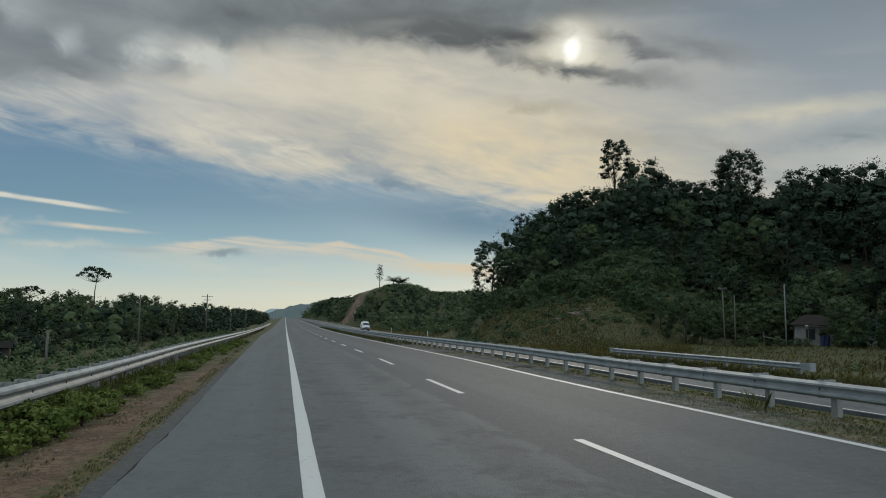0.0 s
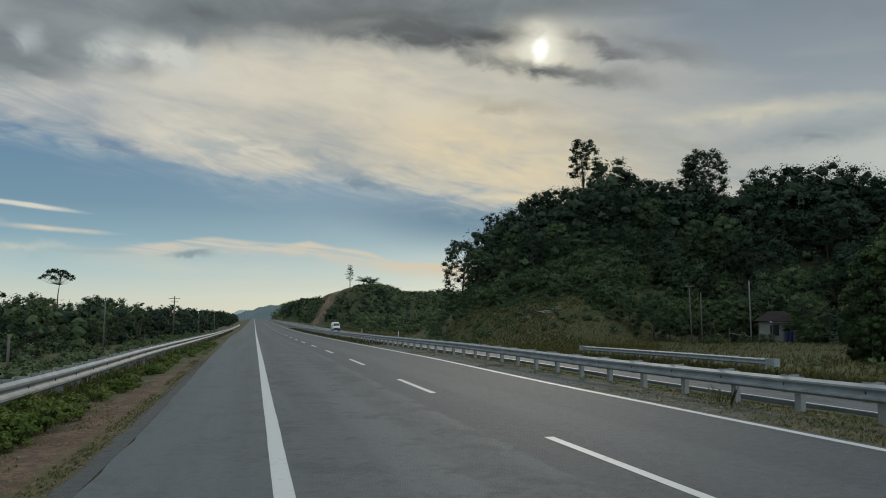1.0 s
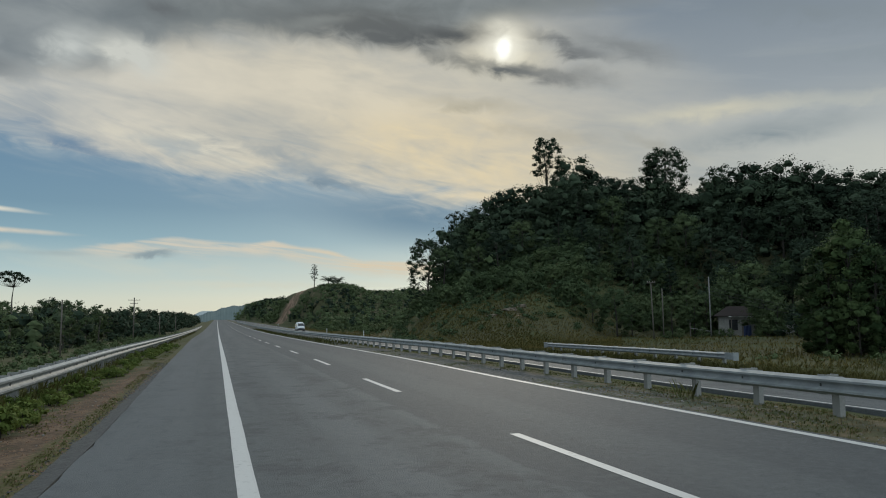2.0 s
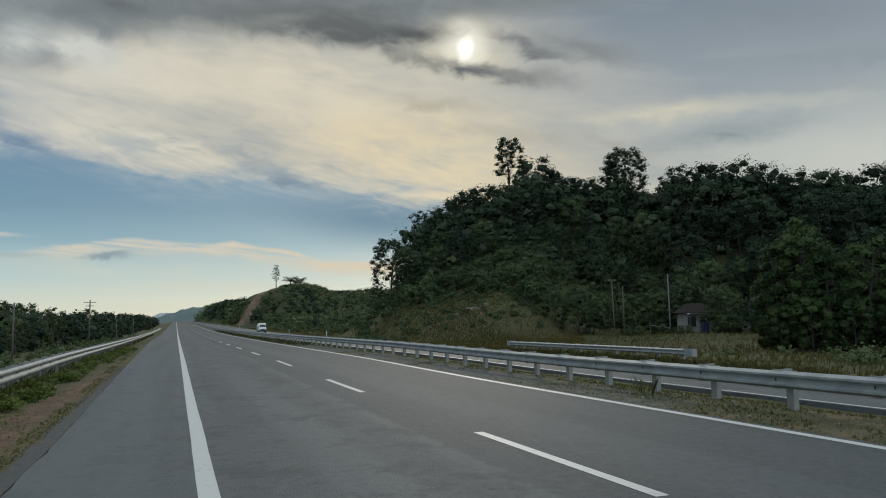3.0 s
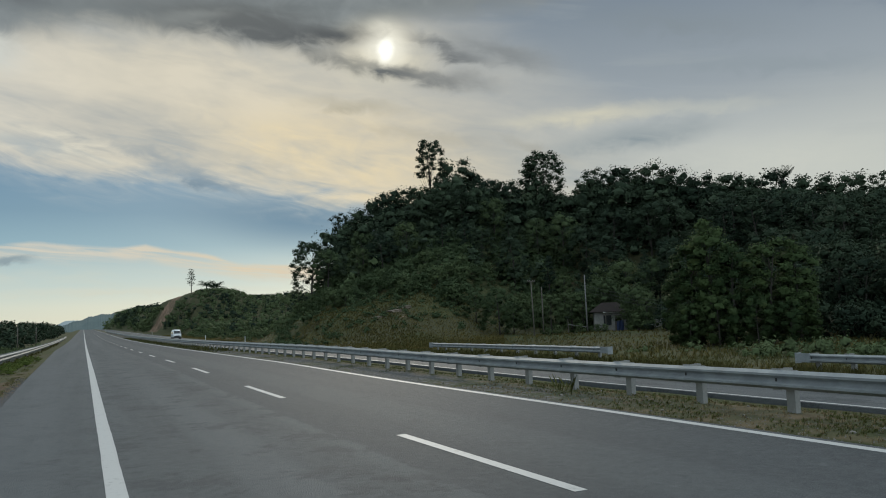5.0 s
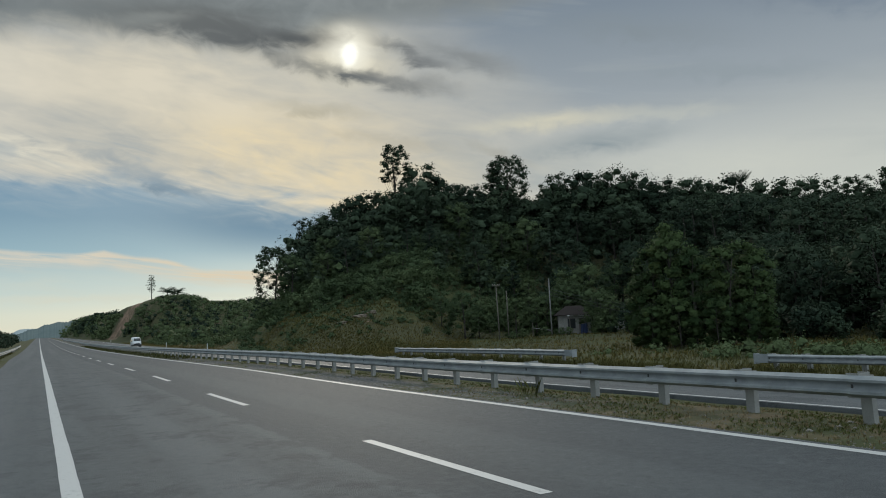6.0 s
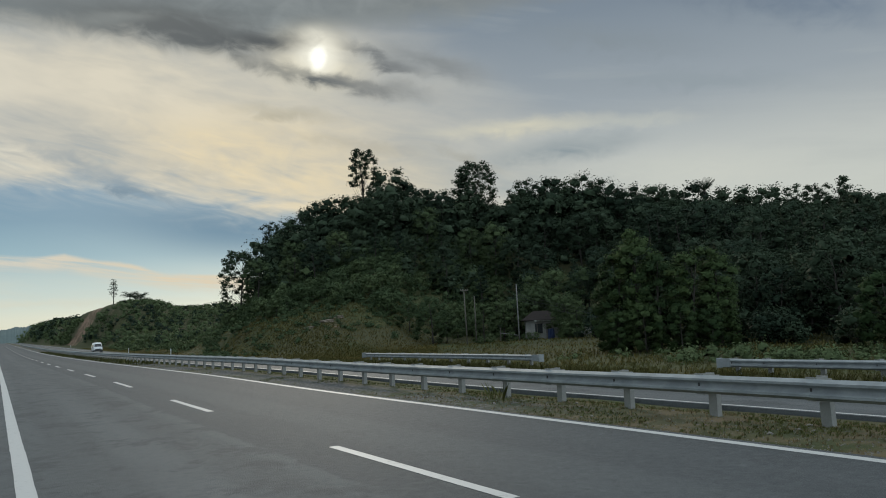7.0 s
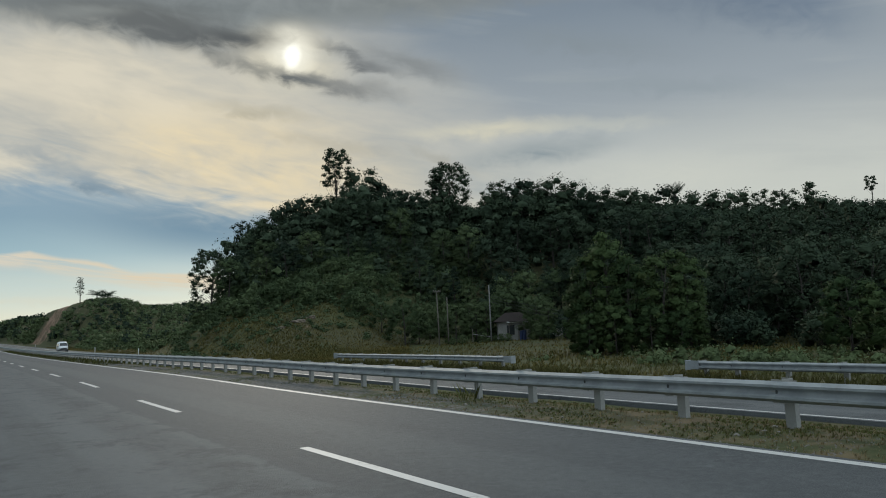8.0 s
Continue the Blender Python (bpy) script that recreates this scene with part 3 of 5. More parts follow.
def build_ground():
    xs = spaced((-3000, -300, 450), (-300, -60, 20), (-60, -14, 3), (-14, -5.6, 0.9), (-5.6, LEFT_EDGE - 0.02, 0.25), (LEFT_EDGE - 0.02, LEFT_EDGE + 0.02, 1), (LEFT_EDGE + 0.02, RIGHT_EDGE - 0.02, 4),
                (RIGHT_EDGE - 0.02, RIGHT_EDGE, 1), (RIGHT_EDGE, FAR_LEFT, 0.25), (FAR_LEFT, FAR_LEFT + 0.02, 1), (FAR_LEFT + 0.02, FAR_RIGHT - 0.02, 4), (FAR_RIGHT - 0.02, FAR_RIGHT, 1), (FAR_RIGHT, 30, 0.7), (30, 60, 1.6), (60, 180, 3.2), (180, 400, 15), (400, 3000, 400))
    ys = spaced((-3000, -200, 400), (-200, -20, 20), (-20, 2, 1), (2, 30, 0.35), (30, 60, 0.8), (60, 200, 2.2), (200, 480, 5), (480, 1000, 20), (1000, 4500, 350))
    def bent(x, y):
        if -5.6 < x < LEFT_EDGE:
            return x + (verge(y) - LEFT_EDGE) * (x + 5.6) / (LEFT_EDGE - 0.02 + 5.6)
        return x + verge(y) - LEFT_EDGE if x < LEFT_EDGE + 0.03 and x > -5.6 else x
    verts = [(bent(x, y), y, ground_z(bent(x, y), y)) for y in ys for x in xs]
    n = len(xs)
    faces = [(j * n + i, j * n + i + 1, (j + 1) * n + i + 1, (j + 1) * n + i) for j in range(len(ys) - 1) for i in range(n - 1)]
    ob = mesh_object("ground", verts, faces, GROUND, smooth=True)
    tagged(ob, "grassy land with bare red earth beside the road", "ground", kind="structure")


build_ground()
ROAD_YS = spaced((-60, -4, 4), (-4, 40, 0.5), (40, 120, 2.5), (120, 400, 8), (400, 1500, 40))


def strip(name, xa, xb, zf, mat, ys=ROAD_YS, follow=0, rough_left=0.0, rough_right=0.0, thick=0.0, parent=None, cols=1):
    """A ribbon along the road between xa and xb, with side faces down to thick; a child keeps 4 mm above what it lies on."""
    verts, faces = [], []
    n = cols + 1
    for y in ys:
        s = verge(y) - LEFT_EDGE if follow else 0.0
        a = xa + s + noise.noise((xa, y * 1.3, 5.0)) * rough_left + noise.noise((xa, y * 5.0, 8.0)) * rough_left * 0.5
        b = xb + (s if follow > 1 else 0.0) + noise.noise((xb, y * 1.3, 5.0)) * rough_right + noise.noise((xb, y * 5.0, 8.0)) * rough_right * 0.5
        for k in range(n):
            x = a + (b - a) * k / cols
            verts.append((x, y, zf(x) + rise(y)))
        verts += [(a - 0.01, y, zf(a) + rise(y) - thick), (b + 0.01, y, zf(b) + rise(y) - thick)]
    m = n + 2
    for j in range(len(ys) - 1):
        p, q = j * m, (j + 1) * m
        faces += [(p + k, p + k + 1, q + k + 1, q + k) for k in range(cols)]
        if thick:
            faces += [(p + n, p, q, q + n), (p + cols, p + n + 1, q + n + 1, q + cols)]
    ob = mesh_object(name, verts, faces, mat, parent)
    return ob


road = tagged(strip("road", LEFT_EDGE, RIGHT_EDGE, near_road_z, ASPHALT, rough_left=0.05, rough_right=0.03, thick=0.2, cols=10, follow=1), "worn grey asphalt carriageway with two lanes and a shoulder", "road", kind="structure")
far_road = tagged(strip("road_far", FAR_LEFT, FAR_RIGHT, far_road_z, ASPHALT, rough_left=0.03, rough_right=0.03, thick=0.2, cols=6), "worn grey asphalt carriageway beyond the median barrier", "road", kind="structure")
tagged(strip("shoulder_edge", LEFT_EDGE - 0.29, LEFT_EDGE - 0.012, lambda x: -0.012 + (x - LEFT_EDGE) * 0.1, RUBBLE, rough_left=0.1, thick=0.12, follow=2), "crumbled asphalt edge beside bare earth", "road edge", kind="structure")
strip("edge_line", 0.24, 0.24 + 0.22, lambda x: 0.004, PAINT, parent=road, rough_left=0.008, rough_right=0.008)
strip("edge_line", 8.62, 8.62 + 0.19, lambda x: near_road_z(x) + 0.004, PAINT, parent=road, rough_left=0.008, rough_right=0.008)
strip("edge_line", 13.42, 13.58, lambda x: far_road_z(x) + 0.004, PAINT, parent=far_road)
strip("edge_line", 21.75, 21.95, lambda x: far_road_z(x) + 0.004, PAINT, parent=far_road)
DASH, PERIOD, DASH_START = 4.65, 12.2, 10.78
for i in range(-2, 40):
    y1 = DASH_START + PERIOD * i
    y0 = y1 - DASH
    ys = [y0 + (y1 - y0) * j / 6 for j in range(7)]
    strip("lane_dash", 4.42, 4.58, lambda x: near_road_z(x) + 0.004, PAINT, ys=ys, parent=road, rough_left=0.008, rough_right=0.008)
    strip("lane_dash", 17.55, 17.71, lambda x: far_road_z(x) + 0.004, PAINT, ys=[y + 3 for y in ys], parent=far_road)

# ---------------------------------------------------------------- guard rails
W_PROFILE = ((0.0, 0.155), (0.012, 0.15), (0.05, 0.118), (0.083, 0.105), (0.083, 0.068), (0.05, 0.05), (0.008, 0.022), (0.0, 0.0), (0.008, -0.022), (0.05, -0.05), (0.083, -0.068), (0.083, -0.105), (0.05, -0.118), (0.012, -0.15), (0.0, -0.155))


def beam_mesh(name, length, steps=4):
    """One length of W-beam along +y, its ridges towards -x, 3 mm thick."""
    verts, faces = [], []
    n = len(W_PROFILE)
    for j in range(steps + 1):
        y = length * j / steps
        for off in (0.0, 0.004):
            verts += [(-d + off, y, z * 1.02) for d, z in W_PROFILE]
    m = 2 * n
    for j in range(steps):
        p, q = j * m, (j + 1) * m
        for i in range(n - 1):
            faces.append((p + i, p + i + 1, q + i + 1, q + i))
            faces.append((p + n + i + 1, p + n + i, q + n + i, q + n + i + 1))
        faces += [(p, q, q + n, p + n), (p + n - 1, p + m - 1, q + m - 1, q + n - 1)]
    for p, flip in ((0, 1), (steps * m, -1)):
        for i in range(n - 1):
            faces.append((p + i, p + n + i, p + n + i + 1, p + i + 1)[::flip])
    me = bpy.data.meshes.new(name)
    me.from_pydata(verts, [], faces)
    me.polygons.foreach_set("use_smooth", [True] * len(faces))
    me.set_sharp_from_angle(angle=radians(60))
    me.materials.append(STEEL)
    return me


def box_mesh(name, size, centre, mat, bevel=0.0):
    bm = box(size, centre, bevel)
    me = bpy.data.meshes.new(name)
    bm.to_mesh(me)
    bm.free()
    me.materials.append(mat)
    return me


def channel_mesh(name, w, d, h, top, mat, t=0.012):
    """A C-shaped post, open towards +y."""
    bm = box((d, t, h), (d / 2, -w / 2 + t / 2, top - h / 2))
    box((t, w - t, h), (t / 2, t / 2, top - h / 2), bm=bm)
    box((t, w - t, h), (d - t / 2, t / 2, top - h / 2), bm=bm)
    me = bpy.data.meshes.new(name)
    bm.to_mesh(me)
    bm.free()
    me.materials.append(mat)
    return me


BEAM = beam_mesh("beam", 4.1)
LAP = box_mesh("lap_bolts", (0.016, 0.024, 0.024), (0, 0, 0), POST, 0.005)
SLOT = box_mesh("post_bolt", (0.02, 0.03, 0.06), (0, 0, 0), BOLT, 0.006)


def guard_rail(x, y0, y1, zf, facing, label, post_every=2.05, post_w=0.17, block=0.3, ends="", lead=0.0, tall=1.0, centre=0.565, cap=0.75, post_d=0.12):
    """A steel guard rail on posts; facing -1 shows its ridges to -x. Stretches of beam, posts, spacers and bolts are parts."""
    rail = empty("guard_rail", pose(x, y0, zf(y0)), label, "guard rail", "steel guard rails along the road")
    n = max(1, round((y1 - y0) / 4.1))
    post = channel_mesh("post", post_w, post_d, 1.3, 0.70, POST)
    spacer = channel_mesh("spacer", post_w + 0.01, block, 0.36, cap, POST, 0.01)
    for i in range(n):
        ya, yb = y0 + 4.1 * i, y0 + 4.1 * (i + 1)
        za, zb = zf(ya), zf(yb)
        ob = new("beam", BEAM)
        ob.parent = rail
        slope = math.degrees(math.atan2(zb - za, yb - ya))
        tilt = random.uniform(-0.3, 0.3)
        m = pose(random.uniform(-0.003, 0.003), ya - y0, za - zf(y0) + centre + random.uniform(-0.003, 0.003), slope, 0, 0) @ pose(0, 0, 0, 0, tilt, 0)
        ob.matrix_basis = (m if facing < 0 else m @ pose(0, 4.1, 0, 0, 0, 180)) @ Matrix.Diagonal((1, 1, tall, 1))
        if ya < 60:
            for dz in (-0.1, 0.1):
                for dy in (0.05, 0.22):
                    b = new("bolt", LAP)
                    b.parent = ob
                    b.matrix_basis = pose(-0.075, dy, dz)
    m = max(2, round((y1 - y0) / post_every) + 1)
    for i in range(m):
        yp = min(y0 + lead + post_every * i, y1 - 0.05)
        if yp > 230 and i % 2:
            continue
        for name, me, dx in (("spacer", spacer, 0.006), ("post", post, block + 0.008)):
            ob = new(name, me)
            ob.parent = rail
            ob.matrix_basis = pose(0, yp - y0, zf(yp) - zf(y0)) @ (Matrix() if facing < 0 else pose(0, 0, 0, 0, 0, 180)) @ pose(dx, 0, 0, random.uniform(-0.6, 0.6), random.uniform(-0.7, 0.7), 0)
        if yp < 60:
            b = new("bolt", SLOT)
            b.parent = rail
            b.matrix_basis = pose(-0.012 if facing < 0 else 0.012, yp - y0, zf(yp) - zf(y0) + centre)
    for end in ends:
        bm = bmesh.new()
        ye = 0.0 if end == "a" else 4.1 * n
        s = -1 if end == "a" else 1
        box((0.03, 0.62, 0.34), (-0.05, ye + s * 0.28, zf(y0 + ye) - zf(y0) + centre), 0.01, bm)
        box((0.34, 0.03, 0.40), (0.10, ye + s * 0.6, zf(y0 + ye) - zf(y0) + centre - 0.02), 0.01, bm)
        part("terminal_plate", bm, STEEL, rail, "bright folded end plate")
    return rail


guard_rail(RAIL_LEFT, -8.0, 240, lambda y: rise(y) - 0.06, 1, "galvanised steel guard rail above weeds on the verge", block=0.28, centre=0.54, cap=0.75, post_w=0.2, tall=1.2, post_d=0.24)
guard_rail(RAIL_MID, -5.75, 420, lambda y: rise(y) - 0.01, -1, "galvanised steel guard rail in the grassy median", block=0.3)
guard_rail(RAIL_FAR, 30.8, 51.3, lambda y: rise(y) - 0.70, -1, "short galvanised guard rail before the grass bank", ends="ab", lead=0.6)
guard_rail(RAIL_FAR, -22.5, 18.5, lambda y: rise(y) - 0.72, -1, "galvanised guard rail before the forest edge", ends="b", lead=0.6)

# ---------------------------------------------------------------- plants
rng = np.random.default_rng(7)


def leaf_cards(centres, radii, per, size, squash=0.75, up=0.5):
    """Pointed leaf sprays round cluster centres, as folded quads. Returns verts, faces and the rounded normals of the clumps."""
    c = np.repeat(np.asarray(centres, float), per, axis=0)
    r = np.repeat(np.asarray(radii, float), per)
    n = len(c)
    d = rng.normal(size=(n, 3))
    d /= np.linalg.norm(d, axis=1)[:, None]
    d[:, 2] = np.where(d[:, 2] < -0.3, -d[:, 2], d[:, 2])
    rad = r * rng.uniform(0.35, 1.05, n)
    p = c + d * rad[:, None] * np.array([1, 1, squash])
    nrm = d + rng.normal(size=(n, 3)) * 0.34 + np.array([0, 0, up])
    nrm /= np.linalg.norm(nrm, axis=1)[:, None]
    t = np.cross(nrm, rng.normal(size=(n, 3)))
    t /= np.linalg.norm(t, axis=1)[:, None]
    b = np.cross(nrm, t)
    s = size * rng.uniform(0.6, 1.4, n)[:, None]
    v = np.stack([p - t * s * 0.5, p - b * s * 0.4 + nrm * s * 0.08, p + t * s * 0.55 - nrm * s * 0.1, p + b * s * 0.4 + nrm * s * 0.08], axis=1).reshape(-1, 3)
    f = np.arange(4 * n).reshape(-1, 4)
    middle = np.asarray(centres, float).mean(axis=0)
    span = np.abs(np.asarray(centres, float) - middle).max(axis=0) + 0.3
    out = (p - middle) / span
    soft_n = d * 0.75 + out * 0.6 + nrm * 0.36 + np.array([0, 0, 0.25])
    soft_n /= np.linalg.norm(soft_n, axis=1)[:, None]
    return v, f, np.repeat(soft_n, 4, axis=0)


def fast_mesh(name, v, f, mat, normals=None):
    """A mesh of quads from arrays."""
    me = bpy.data.meshes.new(name)
    n = len(f)
    me.vertices.add(len(v))
    me.vertices.foreach_set("co", np.asarray(v, np.float32).ravel())
    me.loops.add(4 * n)
    me.loops.foreach_set("vertex_index", np.asarray(f, np.int32).ravel())
    me.polygons.add(n)
    me.polygons.foreach_set("loop_start", np.arange(0, 4 * n, 4, dtype=np.int32))
    me.update(calc_edges=True)
    me.materials.append(mat)
    if normals is not None:
        me.polygons.foreach_set("use_smooth", np.ones(n, dtype=bool))
        me.normals_split_custom_set_from_vertices(np.asarray(normals, np.float32))
    return me


def quad_ball(n):
    """Unit vectors and quads of a ball made of six n x n faces."""
    verts, faces, at = [], [], {}
    for axis in range(3):
        for side in (-1, 1):
            grid = []
            for i in range(n + 1):
                for j in range(n + 1):
                    q = [0.0, 0.0, 0.0]
                    q[axis], q[(axis + 1) % 3], q[(axis + 2) % 3] = side, math.tan((2 * i / n - 1) * math.pi / 4), side * math.tan((2 * j / n - 1) * math.pi / 4)
                    key = tuple(round(c, 4) for c in q)
                    if key not in at:
                        at[key] = len(verts)
                        verts.append(Vector(q).normalized()[:])
                    grid.append(at[key])
            for i in range(n):
                for j in range(n):
                    k = i * (n + 1) + j
                    faces.append((grid[k], grid[k + n + 1], grid[k + n + 2], grid[k + 1]))
    return np.array(verts), np.array(faces)


BALLS = {n: quad_ball(n) for n in (2, 3)}


def clumps(centres, radii, per, leaf, squash=0.72, core=0.7, fine=2, lone=False):
    """Foliage: round every centre a jagged mass of foliage and leaf sprays standing out from it. Returns verts, quads and normals."""
    c, r = np.asarray(centres, float), np.asarray(radii, float)
    n = len(c)
    flat = np.array([1.0, 1.0, squash])
    wave, phase = rng.normal(size=(n, 3, 3)) * 2.1, rng.uniform(0, 6.28, (n, 3))

    def lumps(d):
        return 1 + 0.11 * np.sin(np.einsum("nkd,npd->npk", wave, d) + phase[:, None, :]).sum(axis=2)
    middle = c.mean(axis=0)
    span = np.abs(c - middle).max(axis=0) + r.max()
    out = (c - middle) / span
    if lone:
        out = np.zeros_like(c) + np.array([0.0, -0.1, 0.45])
    ball, quads = BALLS[fine]
    d0 = np.broadcast_to(ball, (n, *ball.shape))
    v0 = c[:, None] + d0 * (r[:, None] * core * rng.uniform(0.45, 1.25, (n, len(ball))))[..., None] * flat
    n0 = d0 * 0.2 + out[:, None] * 0.8 + rng.normal(size=d0.shape) * 0.25
    f0 = (quads[None] + (np.arange(n) * len(ball))[:, None, None]).reshape(-1, 4)
    d = rng.normal(size=(n, per, 3))
    d /= np.linalg.norm(d, axis=2)[..., None]
    d[..., 2] = np.where(d[..., 2] < -0.45, -d[..., 2], d[..., 2])
    p = c[:, None] + d * (r[:, None] * lumps(d) * 1.04 * rng.uniform(0.1, 1.0, (n, per)) ** 0.5)[..., None] * flat
    nrm = d * 0.8 + rng.normal(size=(n, per, 3)) * 0.5 + np.array([0, 0, 0.35])
    nrm /= np.linalg.norm(nrm, axis=2)[..., None]
    t = np.cross(nrm, rng.normal(size=(n, per, 3)))
    t /= np.linalg.norm(t, axis=2)[..., None]
    b = np.cross(nrm, t)
    s = (leaf * rng.uniform(0.55, 1.35, (n, per)))[..., None]
    v1 = np.stack([p - t * s * 0.5, p - b * s * 0.34 + nrm * s * 0.07, p + t * s * 0.6 - nrm * s * 0.1, p + b * s * 0.34 + nrm * s * 0.07], axis=2)
    n1 = d * 0.5 + nrm * 0.18 + out[:, None] * 0.8 + np.array([0, 0, 0.12])
    n1 = np.repeat(n1[:, :, None], 4, axis=2)
    base = n * len(ball)
    v = np.concatenate([v0.reshape(-1, 3), v1.reshape(-1, 3)])
    f = np.concatenate([f0, base + np.arange(4 * n * per).reshape(-1, 4)])
    nn = np.concatenate([n0.reshape(-1, 3), n1.reshape(-1, 3)])
    return v, f, nn / np.linalg.norm(nn, axis=1)[:, None]


def tree_proto(name, label, height, spread, bole, count, per, leaf, mat, bark, shape="dome", size=0.36, core=0.75, fine=3, category="tree", group=""):
    """A tapered trunk with limbs, and a crown of leafy clumps at the limb ends. Built standing at the origin."""
    base = empty(name, Matrix(), label, category, group)
    verts, faces = [], []
    lean = rng.normal(size=2) * 0.03 * height
    knots = [(0, 0, -0.4)] + [(lean[0] * t ** 2 + rng.normal() * 0.012 * height * t, lean[1] * t ** 2 + rng.normal() * 0.012 * height * t, height * t * 0.86) for t in (0.25, 0.5, 0.75, 1.0)]
    r0 = 0.011 * height + 0.04
    tube(knots, [r0 * 1.25, r0, r0 * 0.8, r0 * 0.5, r0 * 0.15], 7, verts, faces)
    centres, radii = [], []
    for k in range(count):
        t = (k + rng.uniform(0, 1)) / count
        ang = k * 2.4 + rng.uniform(-0.5, 0.5)
        big = rng.uniform(0.75, 1.25)
        if shape == "dome":
            z = bole + (1 - bole) * (t ** 0.8) * 0.95
            reach = math.sqrt(max(0.02, 1 - ((z - bole) / (1.02 - bole) * 1.45 - 0.45) ** 2)) * rng.uniform(0.5, 0.85)
        elif shape == "umbrella":
            reach = math.sqrt(rng.uniform(0.02, 1.0))
            z = 1 - (1 - bole) * (0.7 * reach ** 2 + 0.16 * rng.uniform(0, 1))
        elif shape == "spire":
            z = bole + (1 - bole) * t * 0.96
            reach = (0.12 + 0.8 * (1 - t) ** 0.8) * rng.uniform(0.4, 0.9)
            big *= 0.6 + 0.6 * (1 - t)
        else:
            z = bole + (1 - bole) * t * 0.97
            reach = rng.uniform(0.3, 0.9) * (0.55 + 0.45 * math.sin(t * 3.1))
        c = Vector((math.cos(ang) * reach * spread, math.sin(ang) * reach * spread, z * height))
        centres.append(tuple(c))
        radii.append(spread * size * big)
        if k % 2 == 0:
            zs = max(bole * height * (0.96 if shape == "umbrella" else 0.7), (z - reach * 0.3) * height * 0.85)
            s = Vector((lean[0] * (zs / height) ** 2, lean[1] * (zs / height) ** 2, zs))
            thin = 0.45 if shape == "umbrella" or core < 0.45 else 0.8
            tube([s, s.lerp(c, 0.5) + Vector((0, 0, -0.04 * height * reach * thin)), c], [r0 * 0.4 * thin, r0 * 0.22 * thin, r0 * 0.06], 4, verts, faces)
    mesh_object("trunk", verts, faces, bark, base, True)
    crown = new("crown", fast_mesh("crown", *clumps_as(centres, radii, per, leaf, mat, core, fine)))
    crown.parent = base
    return base


def clumps_as(centres, radii, per, leaf, mat, core, fine, squash=0.72):
    v, f, nn = clumps(centres, radii, per, leaf, squash, core, fine)
    return v, f, mat, nn


def shrub_proto(name, label, height, spread, count, per, leaf, mat, category="shrub", group="", core=0.45):
    """A bush: several stems from one root and clumps of leaves down to the ground."""
    base = empty(name, Matrix(), label, category, group)
    verts, faces, centres, radii = [], [], [], []
    for k in range(count):
        ang, reach, z = k * 2.4, math.sqrt((k + 0.5) / count) * rng.uniform(0.6, 1.0), rng.uniform(0.15, 1.0)
        reach *= math.sqrt(max(0.05, 1.05 - z * z))
        c = (math.cos(ang) * reach * spread, math.sin(ang) * reach * spread, z * height * 0.86)
        centres.append(c)
        radii.append(spread * rng.uniform(0.28, 0.46))
        if k % 3 == 0:
            tube([(0, 0, -0.15), (c[0] * 0.4, c[1] * 0.4, c[2] * 0.6), c], [0.03 * height ** 0.5, 0.02 * height ** 0.5, 0.006], 4, verts, faces)
    mesh_object("stem", verts, faces, BARK, base, True)
    crown = new("crown", fast_mesh("crown", *clumps_as(centres, radii, per, leaf, mat, core, 2)))
    crown.parent = base
    return base


USED = {}


def plant(proto, x, y, scale=1.0, z=None, turn=None, stretch=1.0, sink=0.1):
    """Stand a plant on the ground: the prototype itself first, then copies that share its meshes."""
    m = pose(x, y, (ground_z(x, y) if z is None else z) - sink, 0, 0, random.uniform(0, 360) if turn is None else turn) @ Matrix.Diagonal((scale, scale, scale * stretch, 1))
    if proto.name not in USED:
        USED[proto.name] = True
        proto.matrix_basis = m
        return proto
    ob = copy_thing(proto, Matrix())
    ob.matrix_basis = m
    return ob


def polar(az, d):
    return d * math.sin(radians(az)), d * math.cos(radians(az))


# the skyline of the woods: azimuth and elevation of the treetops seen from the road
SKYLINE = ((15.2, 5.2), (16.9, 6.0), (17.3, 8.3), (18.7, 8.7), (20.1, 9.1), (21.8, 10.0), (24.0, 10.3), (25.7, 10.8), (27.5, 12.5), (28.7, 11.7), (30.4, 11.0), (32, 10.5), (34, 11.2), (35.9, 9.9), (37, 10.1), (38.2, 10.9), (40, 11.3), (43, 10.9), (45.6, 10.0), (50.3, 9.9), (52.5, 9.6), (55, 9.0), (59.3, 8.5), (62.5, 8.2), (66, 7.8), (80, 7.0))


def top_limit(x, y, rows):
    az, d = math.degrees(math.atan2(x, y)), math.hypot(x, y)
    return EYE + d * math.tan(radians(table(rows, az)))


FG = "forest trees on the hill"
domes = [tree_proto("tree", "dense dark green broadleaf tree in the forest", 12, 4.7, 0.1, 26, 84, 0.34, LEAF, BARK, "dome", 0.34, 0.5, 2, group=FG) for _ in range(4)]
# the dome tree again in lighter leaves, standing in for haze on the slope
hazed_domes = [tree_proto("tree", "dense broadleaf tree on the hillside, green lightened for haze", 12, 4.5, 0.1, 26, 84, 0.34, LEAF_BRIGHT_HAZED, BARK, "dome", 0.34, 0.5, 2, group=FG) for _ in range(2)]
airy = [tree_proto("tree", "airy broadleaf tree standing above the forest", 15, 4.4, 0.3, 56, 60, 0.3, LEAF, BARK, "round", 0.20, 0.4, 2, group=FG) for _ in range(2)]
